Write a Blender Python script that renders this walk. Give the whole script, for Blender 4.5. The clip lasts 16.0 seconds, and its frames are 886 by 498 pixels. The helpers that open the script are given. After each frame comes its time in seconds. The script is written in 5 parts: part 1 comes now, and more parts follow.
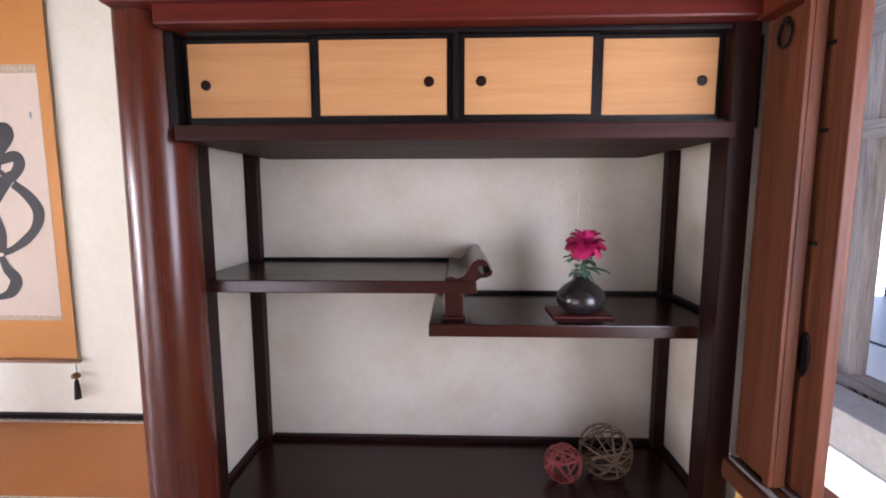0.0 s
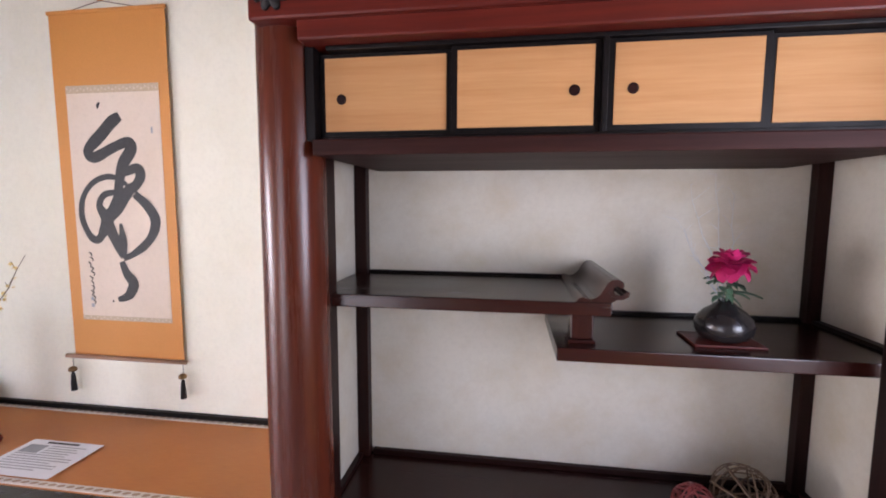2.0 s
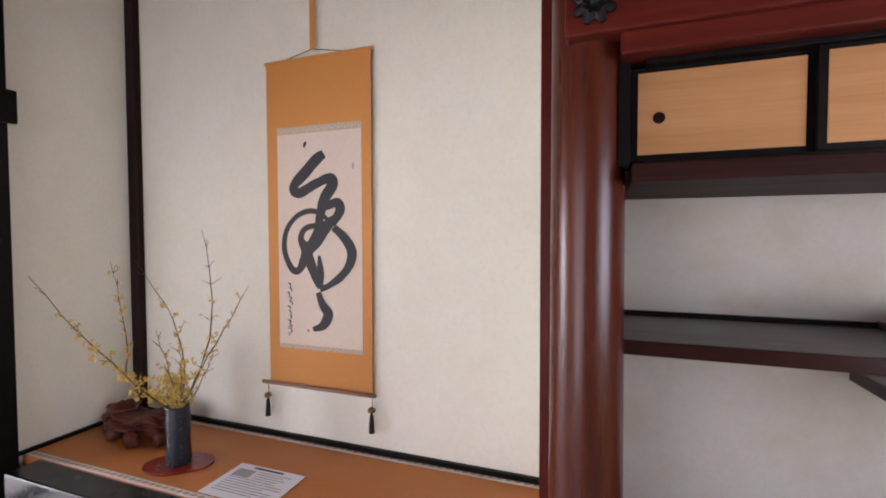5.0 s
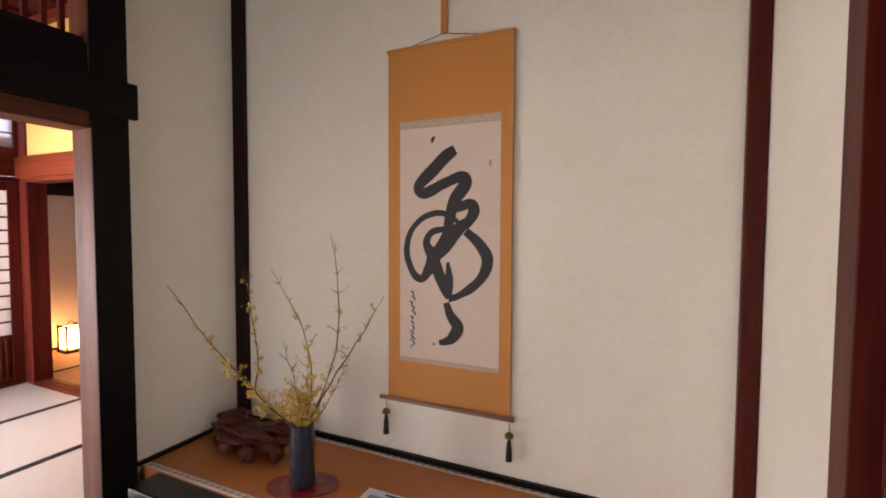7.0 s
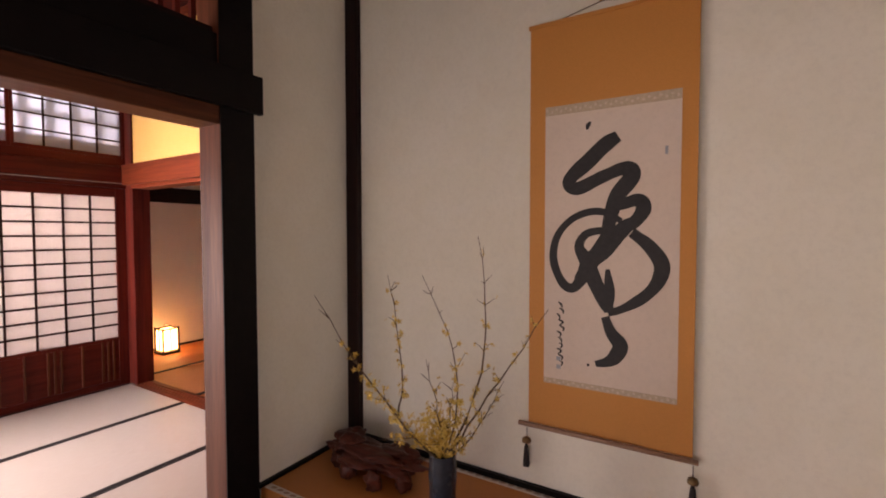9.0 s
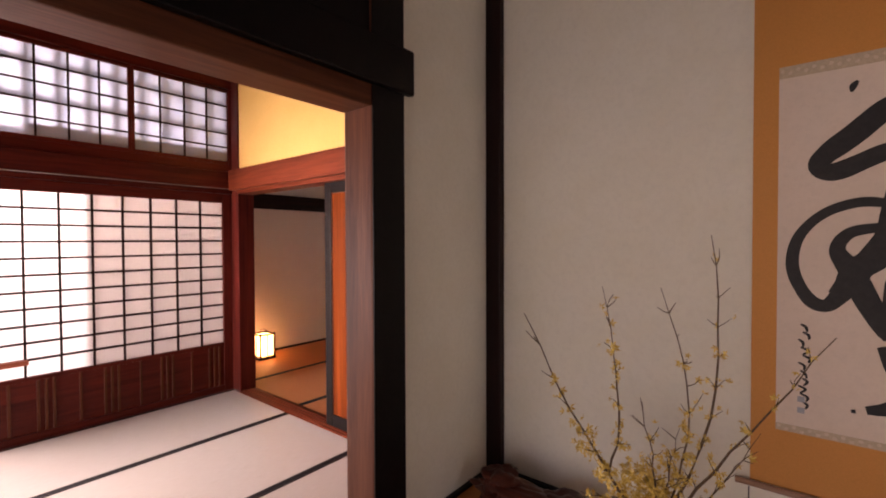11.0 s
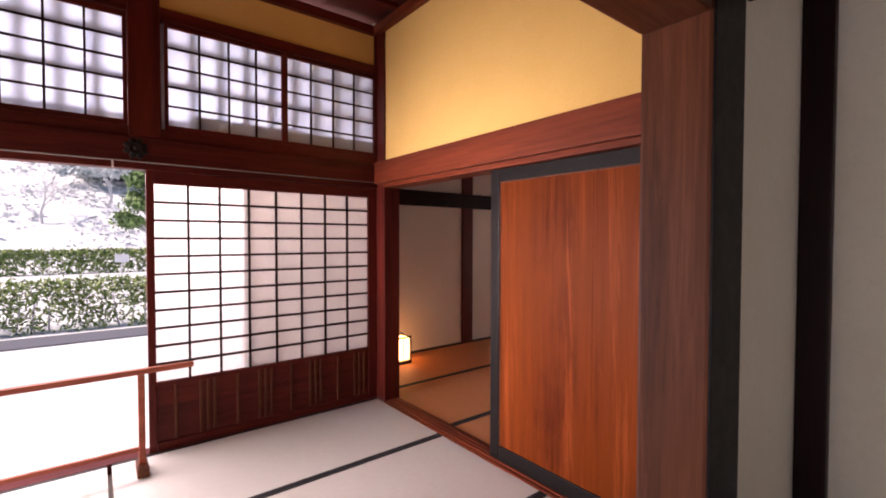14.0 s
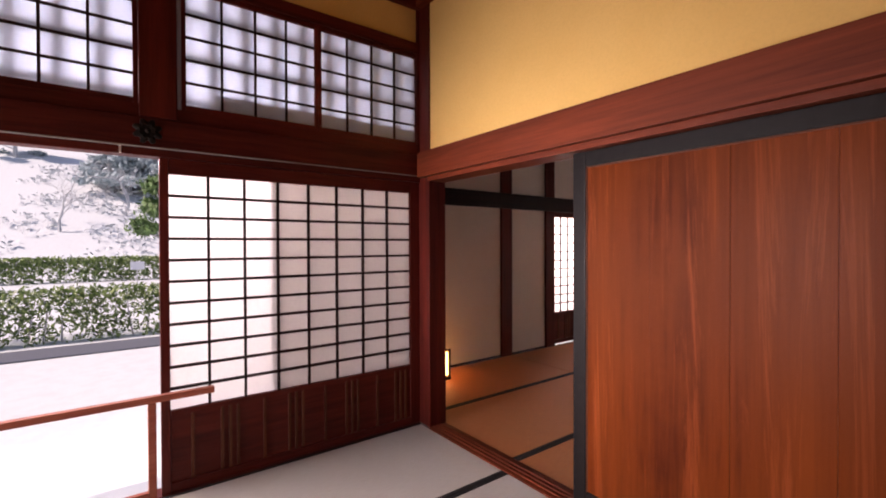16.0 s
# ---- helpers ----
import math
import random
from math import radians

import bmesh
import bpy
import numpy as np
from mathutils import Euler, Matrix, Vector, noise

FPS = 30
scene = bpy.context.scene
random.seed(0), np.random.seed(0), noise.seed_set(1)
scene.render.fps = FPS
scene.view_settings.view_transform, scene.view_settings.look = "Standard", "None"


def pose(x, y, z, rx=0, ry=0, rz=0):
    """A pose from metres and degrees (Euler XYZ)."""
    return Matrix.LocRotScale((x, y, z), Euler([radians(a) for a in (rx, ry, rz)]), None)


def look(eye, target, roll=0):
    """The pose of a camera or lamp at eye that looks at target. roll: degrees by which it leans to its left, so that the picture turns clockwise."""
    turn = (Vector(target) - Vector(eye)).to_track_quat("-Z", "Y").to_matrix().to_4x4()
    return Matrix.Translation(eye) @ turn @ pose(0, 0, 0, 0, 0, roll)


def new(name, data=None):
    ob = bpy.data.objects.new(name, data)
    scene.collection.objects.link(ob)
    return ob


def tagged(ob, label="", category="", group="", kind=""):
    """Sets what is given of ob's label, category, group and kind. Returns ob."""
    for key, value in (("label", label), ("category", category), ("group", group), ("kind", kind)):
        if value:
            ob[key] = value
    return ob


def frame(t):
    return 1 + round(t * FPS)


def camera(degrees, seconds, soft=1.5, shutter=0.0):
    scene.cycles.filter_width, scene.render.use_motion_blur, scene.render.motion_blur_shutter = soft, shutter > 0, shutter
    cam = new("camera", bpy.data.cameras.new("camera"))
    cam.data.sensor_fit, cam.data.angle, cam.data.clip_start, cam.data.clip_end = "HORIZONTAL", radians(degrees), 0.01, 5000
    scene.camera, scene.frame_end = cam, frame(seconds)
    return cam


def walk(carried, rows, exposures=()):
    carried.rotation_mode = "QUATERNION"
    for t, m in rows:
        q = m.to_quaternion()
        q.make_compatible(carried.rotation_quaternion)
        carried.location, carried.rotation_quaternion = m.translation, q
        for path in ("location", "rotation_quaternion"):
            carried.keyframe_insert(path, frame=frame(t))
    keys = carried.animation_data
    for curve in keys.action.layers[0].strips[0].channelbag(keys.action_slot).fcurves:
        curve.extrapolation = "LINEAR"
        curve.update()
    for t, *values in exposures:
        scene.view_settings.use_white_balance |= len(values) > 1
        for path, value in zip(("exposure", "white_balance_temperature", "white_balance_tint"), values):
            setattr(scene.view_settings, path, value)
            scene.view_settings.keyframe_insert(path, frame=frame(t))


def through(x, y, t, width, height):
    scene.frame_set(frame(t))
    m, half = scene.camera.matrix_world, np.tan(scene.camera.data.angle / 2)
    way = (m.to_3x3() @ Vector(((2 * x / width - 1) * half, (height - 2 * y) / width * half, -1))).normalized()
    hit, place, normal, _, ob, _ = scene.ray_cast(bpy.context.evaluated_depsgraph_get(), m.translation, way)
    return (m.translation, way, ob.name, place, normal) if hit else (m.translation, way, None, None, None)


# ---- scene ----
cam = camera(89.8, 16.0, 1.9)
PATH = [
    (0, (0.272, 0.530, 1.312), (0.207, 2.516, 1.079), -0.1),
    (0.5, (0.229, 0.540, 1.321), (0.125, 2.523, 1.084), 0.1),
    (1, (0.188, 0.538, 1.317), (0.041, 2.520, 1.092), 0.1),
    (1.5, (0.136, 0.555, 1.325), (-0.083, 2.531, 1.107), 0.2),
    (2, (0.073, 0.572, 1.331), (-0.223, 2.540, 1.129), 0.2),
    (2.5, (-0.010, 0.572, 1.337), (-0.354, 2.534, 1.159), 0.2),
    (3, (-0.082, 0.568, 1.336), (-0.490, 2.520, 1.189), 0.3),
    (3.5, (-0.150, 0.574, 1.337), (-0.637, 2.510, 1.217), 0.1),
    (4, (-0.224, 0.576, 1.339), (-0.774, 2.497, 1.235), -0.1),
    (4.2, (-0.258, 0.574, 1.331), (-0.842, 2.486, 1.252), -0.1),
    (6.5, (-0.832, 0.608, 1.370), (-1.608, 2.450, 1.290), 0.3),
    (7, (-0.953, 0.615, 1.381), (-1.775, 2.437, 1.291), 0.3),
    (7.5, (-1.058, 0.638, 1.376), (-1.935, 2.434, 1.293), 0.1),
    (8, (-1.162, 0.659, 1.371), (-2.087, 2.431, 1.295), 0.0),
    (8.5, (-1.289, 0.662, 1.371), (-2.263, 2.407, 1.296), -0.0),
    (11, (-1.932, 0.714, 1.349), (-3.186, 2.271, 1.310), -0.2),
    (11.5, (-2.071, 0.703, 1.344), (-3.379, 2.216, 1.308), -0.0),
    (12, (-2.196, 0.689, 1.347), (-3.553, 2.157, 1.308), 0.2),
    (12.5, (-2.328, 0.739, 1.366), (-3.755, 2.139, 1.317), 0.3),
    (13, (-2.443, 0.766, 1.365), (-3.925, 2.108, 1.316), 0.4),
    (13.5, (-2.564, 0.775, 1.359), (-4.093, 2.063, 1.308), 0.1),
    (14, (-2.661, 0.775, 1.355), (-4.232, 2.011, 1.306), 0.1),
    (14.5, (-2.806, 0.749, 1.331), (-4.377, 1.986, 1.303), -0.1),
    (15, (-2.945, 0.748, 1.365), (-4.519, 1.981, 1.317), 0.2),
    (15.5, (-3.094, 0.806, 1.331), (-4.690, 2.010, 1.303), -0.1),
    (16, (-3.222, 0.832, 1.313), (-4.824, 2.028, 1.294), -0.2),
]
EXPOSURES = [(0.0, 2.32, 6600, 28), (4.0, 2.02, 6550, 27), (6.5, 1.45, 7350, 30), (8.5, 0.98, 8400, 38), (11.0, 0.72, 8450, 43), (12.0, 0.64, 8200, 42), (13.0, 0.57, 7800, 40), (14.0, 0.47, 7550, 38), (16.0, 0.05, 7500, 37)]
walk(cam, [(t, look(eye, target, roll)) for t, eye, target, roll in PATH], EXPOSURES)

# ---- world, sun, large lights ----
world = bpy.data.worlds.new("world")
scene.world = world
world.use_nodes = True
wn = world.node_tree
sky = wn.nodes.new("ShaderNodeTexSky")
sky.sky_type, sky.sun_disc = "NISHITA", False
sky.sun_elevation, sky.sun_rotation = radians(50), radians(184)
wn.links.new(sky.outputs[0], wn.nodes["Background"].inputs[0])
wn.nodes["Background"].inputs[1].default_value = 0.15


def lamp(name, kind, m, energy, colour=(1, 1, 1), size=(1, 1)):
    data = bpy.data.lights.new(name, kind)
    data.energy, data.color = energy, colour
    if kind == "AREA":
        data.shape, data.size, data.size_y = "RECTANGLE", size[0], size[1]
    ob = new(name, data)
    ob.matrix_world = m
    return ob


# the sun stands in the south
sun = lamp("sun", "SUN", look((-0.7, -10, 12), (0, 0, 0)), 5.0, (1, 0.95, 0.87))
sun.data.angle = radians(0.6)
# area lamps added out of view in place of sky light: in the open south front of both rooms, under the west eaves, in
# the west opening and in the east window
lamp("sky_south", "AREA", look((-1.9, -1.80, 0.6), (0.0, 2, 0.55)), 2.6, (0.90, 0.96, 1.0), (1.6, 1.2))
south_west = lamp("sky_south_west", "AREA", look((-4.9, -1.85, 1.1), (-4.9, 2, 0.95)), 27, (0.90, 0.95, 1.0), (1.5, 1.5))
south_west.data.spread = radians(42)
lamp("sky_west_opening", "AREA", look((-6.06, -0.33, 0.92), (-2.0, 1.5, 1.0)), 40, (0.90, 0.96, 1.0), (1.1, 1.5))
lamp("sky_west", "AREA", look((-7.25, 0.4, 2.3), (-5.0, 0.5, 0.5)), 140, (0.95, 0.97, 1.0), (3.2, 0.8))
lamp("sky_east", "AREA", look((1.75, 0.3, 1.25), (0.55, 1.9, 0.55)), 11, (0.72, 0.85, 1.0), (1.1, 1.0))
# added fill lamp behind the north screen to brighten that room
lamp("fill_north_room", "AREA", look((-7.6, 6.0, 1.3), (-5, 5.6, 0.8)), 75, (1.0, 0.95, 0.9), (1.4, 1.3))


# ---- materials ----
def nodes(name):
    m = bpy.data.materials.new(name)
    m.use_nodes = True
    t = m.node_tree
    return m, t, t.nodes["Principled BSDF"]


def coords(t, scale):
    c = t.nodes.new("ShaderNodeTexCoord")
    mp = t.nodes.new("ShaderNodeMapping")
    mp.inputs["Scale"].default_value = scale
    t.links.new(c.outputs["Object"], mp.inputs[0])
    return mp.outputs[0]


def noise_tex(t, vec, scale, detail=6, rough=0.6, distort=0.0):
    n = t.nodes.new("ShaderNodeTexNoise")
    n.inputs["Scale"].default_value, n.inputs["Detail"].default_value = scale, detail
    n.inputs["Roughness"].default_value, n.inputs["Distortion"].default_value = rough, distort
    t.links.new(vec, n.inputs["Vector"])
    return n.outputs["Fac"]


def ramp(t, fac, stops):
    r = t.nodes.new("ShaderNodeValToRGB")
    while len(r.color_ramp.elements) < len(stops):
        r.color_ramp.elements.new(0.5)
    for e, (p, c) in zip(r.color_ramp.elements, stops):
        e.position, e.color = p, (*c, 1)
    t.links.new(fac, r.inputs[0])
    return r.outputs[0]


def mix(t, a, b, fac, mode="MIX"):
    x = t.nodes.new("ShaderNodeMix")
    x.data_type, x.blend_type = "RGBA", mode
    for sock, v in ((x.inputs[0], fac), (x.inputs[6], a), (x.inputs[7], b)):
        if isinstance(v, bpy.types.NodeSocket):
            t.links.new(v, sock)
        elif isinstance(v, tuple):
            sock.default_value = (*v, 1)
        else:
            sock.default_value = v
    return x.outputs[2]


def bump(t, p, height, strength, distance):
    b = t.nodes.new("ShaderNodeBump")
    b.inputs["Strength"].default_value, b.inputs["Distance"].default_value = strength, distance
    t.links.new(height, b.inputs["Height"])
    t.links.new(b.outputs[0], p.inputs["Normal"])


def wood(name, axis, dark, light, rough=0.4, grain=34.0, worn=0.0, vary=0.25, relief=0.3, gloss=0.16, wave=0.0):
    """Wood with its grain along one axis; worn: how much a paler tone, rubbed or painted as sheen, shows through."""
    m, t, p = nodes(name)
    s = [1.0, 1.0, 1.0]
    s["xyz".index(axis)] = 0.05
    v = coords(t, s)
    fine = noise_tex(t, v, grain * 3.2, 8, 0.65, 0.3)
    broad = noise_tex(t, v, grain * 0.35, 4, 0.55, 1.2)
    big = noise_tex(t, coords(t, (1, 1, 1)), 2.3, 4, 0.6)
    f = mix(t, fine, broad, 0.55)
    c = ramp(t, f, [(0.36, dark), (0.64, light)])
    dull = tuple(0.72 * a for a in light)
    c = mix(t, c, dull, ramp(t, big, [(0.35, (0, 0, 0)), (0.75, (vary, vary, vary))]))
    if worn:
        pale = tuple(min(1, 1.9 * a + 0.010) for a in light)
        spots = noise_tex(t, v, 9.0, 7, 0.75, 0.8)
        c = mix(t, c, pale, ramp(t, spots, [(0.52, (0, 0, 0)), (0.75, (worn, worn, worn))]))
    t.links.new(c, p.inputs["Base Color"])
    p.inputs["Specular IOR Level"].default_value = gloss
    t.links.new(ramp(t, f, [(0.2, (rough + 0.12,) * 3), (0.8, (rough - 0.06,) * 3)]), p.inputs["Roughness"])
    bump(t, p, f, relief, 0.0012)
    if wave:
        # boards that have cupped and moved a little across the grain
        b = t.nodes.new("ShaderNodeBump")
        b.inputs["Strength"].default_value, b.inputs["Distance"].default_value = 1.0, wave
        s["xyz".index(axis)] = 0.10
        t.links.new(noise_tex(t, coords(t, s), 8.0, 2, 0.45, 0.2), b.inputs["Height"])
        t.links.new(b.outputs[0], [n for n in t.nodes if n.type == "BUMP"][0].inputs["Normal"])
    return m


def plaster(name, base, spot, rough=0.9, mottle=0.35, sand=900.0):
    m, t, p = nodes(name)
    v = coords(t, (1, 1, 1))
    a = noise_tex(t, v, 5.5, 5, 0.65)
    b = noise_tex(t, v, 60, 4, 0.7)
    d = noise_tex(t, v, sand, 2, 0.6)
    c = mix(t, base, spot, ramp(t, a, [(0.42, (0, 0, 0)), (0.72, (mottle,) * 3)]))
    c = mix(t, c, tuple(0.84 * k for k in base), ramp(t, b, [(0.45, (0, 0, 0)), (0.75, (0.45,) * 3)]))
    t.links.new(c, p.inputs["Base Color"])
    p.inputs["Roughness"].default_value = rough
    bump(t, p, mix(t, d, b, 0.4), 0.14, 0.0015)
    return m


def plain(name, colour, rough=0.5, metal=0.0, vary=0.2, scale=25.0, coat=0.0, gloss=0.5):
    m, t, p = nodes(name)
    f = noise_tex(t, coords(t, (1, 1, 1)), scale, 5, 0.65)
    c = ramp(t, f, [(0.3, tuple((1 - vary) * k for k in colour)), (0.7, colour)])
    t.links.new(c, p.inputs["Base Color"])
    t.links.new(ramp(t, f, [(0.2, (min(1, rough + 0.1),) * 3), (0.8, (max(0.03, rough - 0.05),) * 3)]), p.inputs["Roughness"])
    p.inputs["Metallic"].default_value = metal
    p.inputs["Coat Weight"].default_value = coat
    p.inputs["Specular IOR Level"].default_value = gloss
    bump(t, p, f, 0.04, 0.001)
    return m


def paper_mat(name, colour, through=0.55):
    m, t, p = nodes(name)
    v = coords(t, (1, 1, 1))
    f = noise_tex(t, v, 45, 6, 0.7, 0.4)
    c = ramp(t, f, [(0.3, tuple(0.94 * k for k in colour)), (0.7, colour)])
    t.links.new(c, p.inputs["Base Color"])
    p.inputs["Roughness"].default_value = 0.9
    tr = t.nodes.new("ShaderNodeBsdfTranslucent")
    t.links.new(c, tr.inputs[0])
    mx = t.nodes.new("ShaderNodeMixShader")
    mx.inputs[0].default_value = through
    t.links.new(p.outputs[0], mx.inputs[1])
    t.links.new(tr.outputs[0], mx.inputs[2])
    t.links.new(mx.outputs[0], t.nodes["Material Output"].inputs[0])
    return m


def woven(name, base, other, rows, across="x", rough=0.75, fade=(0.6, 0.5, 0.35), fading=0.3):
    """Rush matting: fine ribs across one axis with straw-by-straw variation."""
    m, t, p = nodes(name)
    s = (1, 0.06, 1) if across == "x" else (0.06, 1, 1)
    straw = noise_tex(t, coords(t, s), rows, 3, 0.6)
    big = noise_tex(t, coords(t, (1, 1, 1)), 2.2, 5, 0.65)
    w = t.nodes.new("ShaderNodeTexWave")
    w.bands_direction = "X" if across == "x" else "Y"
    w.inputs["Scale"].default_value, w.inputs["Distortion"].default_value = rows * 0.25, 0.4
    t.links.new(coords(t, (1, 1, 1)), w.inputs["Vector"])
    c = ramp(t, straw, [(0.3, other), (0.7, base)])
    c = mix(t, c, fade, ramp(t, big, [(0.4, (0, 0, 0)), (0.75, (fading,) * 3)]))
    t.links.new(c, p.inputs["Base Color"])
    p.inputs["Roughness"].default_value = rough
    bump(t, p, mix(t, w.outputs["Fac"], straw, 0.5), 0.35, 0.0012)
    return m


def leafy(name, dark, light, rough=0.5):
    m, t, p = nodes(name)
    g = t.nodes.new("ShaderNodeNewGeometry")
    c = ramp(t, g.outputs["Random Per Island"], [(0.0, dark), (1.0, light)])
    t.links.new(c, p.inputs["Base Color"])
    p.inputs["Roughness"].default_value = rough
    return m


RED_D, RED_L = (0.038, 0.0050, 0.0040), (0.125, 0.0175, 0.0108)
DK_D, DK_L = (0.007, 0.0024, 0.002), (0.021, 0.0058, 0.0045)
BR_D, BR_L = (0.060, 0.0100, 0.0045), (0.182, 0.034, 0.0118)
W_RED = {a: wood("red_brown_wood_" + a, a, RED_D, RED_L, 0.36, 18, vary=0.45) for a in "xyz"}
W_DARK = {a: wood("dark_wood_" + a, a, DK_D, DK_L, 0.36) for a in "xyz"}
W_BROWN = {a: wood("brown_wood_" + a, a, BR_D, BR_L, 0.45, 16, worn=0.2, vary=0.5) for a in "xyz"}
W_OLD = {a: wood("worn_wood_" + a, a, (0.046, 0.015, 0.008), (0.145, 0.046, 0.021), 0.42, worn=0.5, vary=0.6, relief=0.5) for a in "xyz"}
W_GREY = {a: wood("weathered_grey_wood_" + a, a, (0.12, 0.10, 0.09), (0.32, 0.28, 0.25), 0.8) for a in "xyz"}
W_COL = wood("polished_alcove_post", "z", (0.034, 0.006, 0.0035), (0.115, 0.023, 0.011), 0.24, 20, worn=0.15, gloss=0.4)
W_SHELF = {a: wood("shelf_wood_" + a, a, (0.018, 0.0048, 0.0036), (0.034, 0.0085, 0.0062), 0.2, relief=0.02, gloss=0.35) for a in "xyz"}
W_BOARD = wood("cupboard_board", "x", (0.020, 0.0062, 0.005), (0.042, 0.013, 0.0105), 0.5, relief=0.1, gloss=0.1)
W_PANEL = wood("pale_cedar_panel", "x", (0.40, 0.185, 0.072), (0.48, 0.25, 0.105), 0.55, 42, vary=0.45)
# worn here also paints the door's reflections of the veranda as paler streaks
W_DOOR = wood("cedar_door_sheen", "z", (0.052, 0.0080, 0.0018), (0.162, 0.0315, 0.0055), 0.36, 7, worn=0.8, vary=0.9, gloss=0.05, wave=0.006)
LACQUER = plain("black_lacquer", (0.008, 0.008, 0.010), 0.22, vary=0.5)
BLACK = plain("black_wood_and_shade", (0.0065, 0.0042, 0.004), 0.42, vary=0.5, gloss=0.15)
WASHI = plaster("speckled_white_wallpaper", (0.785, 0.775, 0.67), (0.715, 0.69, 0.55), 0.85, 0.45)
# the niche's dimmer light is put into its paper tone; the mottling is staining
WASHI_SHADED = plaster("niche_wallpaper_shaded", (0.52, 0.475, 0.40), (0.43, 0.355, 0.25), 0.8, 0.75)
YELLOW = plaster("ochre_plaster", (0.70, 0.435, 0.135), (0.64, 0.375, 0.10), 0.95, 0.4, 500)
WHITE_PL = plaster("white_plaster", (0.72, 0.68, 0.63), (0.64, 0.58, 0.52), 0.95, 0.3)
# bluish sky light behind the transoms is put into this paper's colour
PAPER_TOP = paper_mat("sky_tinted_transom_paper", (0.78, 0.84, 0.93), 0.6)
PAPER = paper_mat("shoji_paper", (0.90, 0.87, 0.85), 0.75)
TATAMI = woven("tatami_rush", (0.68, 0.665, 0.62), (0.58, 0.555, 0.50), 260, "x", 0.42, (0.63, 0.58, 0.51), 0.4)
# north room rush: the lantern's orange glow is put into its colour
TATAMI_GLOW = woven("lantern_lit_tatami_rush", (0.61, 0.225, 0.08), (0.49, 0.165, 0.057), 260, "x", 0.6, (0.46, 0.20, 0.08), 0.4)
EDGE = plain("black_tatami_edging", (0.012, 0.012, 0.014), 0.7, scale=300)
GOZA = woven("tan_alcove_mat", (0.54, 0.202, 0.048), (0.46, 0.158, 0.036), 300, "y", 0.5, (0.42, 0.13, 0.028), 0.45)
HERI_W = plain("white_brocade_edging", (0.74, 0.69, 0.62), 0.8, scale=80)
BROCADE = plain("tan_brocade", (0.52, 0.42, 0.30), 0.8, scale=120)
BROCADE_P = plain("pale_brocade_figure", (0.62, 0.50, 0.38), 0.8, scale=120)
BRAID = plain("faded_brocade_motif", (0.42, 0.30, 0.22), 0.8, scale=90)
SILK = plain("ochre_silk_mount", (0.61, 0.255, 0.058), 0.62, vary=0.12, scale=260)
SCROLL = plaster("aged_scroll_paper", (0.66, 0.56, 0.47), (0.60, 0.49, 0.38), 0.85, 0.4)
ROD = wood("pale_roller_wood", "x", (0.22, 0.12, 0.08), (0.40, 0.25, 0.17), 0.45)
INK = plain("black_ink", (0.012, 0.012, 0.013), 0.6, vary=0.4, scale=60)
IRON = plain("black_iron", (0.02, 0.018, 0.018), 0.45, 0.8)
BRASS = plain("dark_brass", (0.24, 0.15, 0.07), 0.4, 0.9)
TASSEL = plain("black_tassel", (0.015, 0.013, 0.013), 0.8, scale=200)
CERAMIC = plain("dark_iron_glaze", (0.020, 0.017, 0.017), 0.2, vary=0.25, scale=12)
BLUEGREY = plain("blue_grey_glaze", (0.022, 0.027, 0.038), 0.22, vary=0.5, scale=30)
REDLAC = plain("red_lacquer", (0.24, 0.017, 0.010), 0.22, vary=0.25)
BURL = wood("burl_wood", "x", (0.035, 0.009, 0.006), (0.115, 0.030, 0.018), 0.35, 30)
TWIG = plain("twig_bark", (0.10, 0.062, 0.03), 0.8, scale=90)
YFLOWER = leafy("yellow_blossom", (0.50, 0.30, 0.03), (0.80, 0.60, 0.16))
PINK = leafy("magenta_petal", (0.30, 0.006, 0.055), (0.62, 0.03, 0.16))
LEAF = leafy("dark_green_leaf", (0.02, 0.045, 0.025), (0.10, 0.20, 0.12))
SHEET = plain("white_paper_sheet", (0.74, 0.76, 0.80), 0.7, vary=0.05)
PRINT = plain("grey_print", (0.34, 0.36, 0.39), 0.8)
RATTAN_R = plain("red_rattan", (0.20, 0.025, 0.022), 0.45)
RATTAN_B = plain("brown_rattan", (0.11, 0.065, 0.035), 0.5)
REDPAINT = wood("red_brown_rail", "y", (0.22, 0.05, 0.03), (0.40, 0.12, 0.07), 0.4)
STONE = plain("grey_stone", (0.30, 0.28, 0.26), 0.85, scale=18)
GRAVEL = plaster("pale_gravel", (0.54, 0.60, 0.62), (0.43, 0.48, 0.51), 0.95, 0.5, 120)
SHADOW_STRIP = plain("hedge_shadow_grey", (0.10, 0.115, 0.145), 0.85, scale=60)
HEDGE = leafy("hedge_leaves", (0.05, 0.11, 0.03), (0.24, 0.34, 0.11), 0.5)
# dry scrub, its colour blued and paled for the hill's haze
SCRUB = leafy("hazed_winter_scrub", (0.30, 0.34, 0.38), (0.62, 0.66, 0.68), 0.9)
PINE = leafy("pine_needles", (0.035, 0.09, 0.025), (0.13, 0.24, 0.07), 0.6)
# evergreens painted pale blue-grey in place of haze over the distance
PINE_FAR = leafy("hazed_evergreen", (0.26, 0.34, 0.36), (0.46, 0.54, 0.57), 0.8)
BARE = plain("pale_bark", (0.48, 0.50, 0.52), 0.85)
TILE = plain("roof_tile", (0.06, 0.062, 0.066), 0.6)


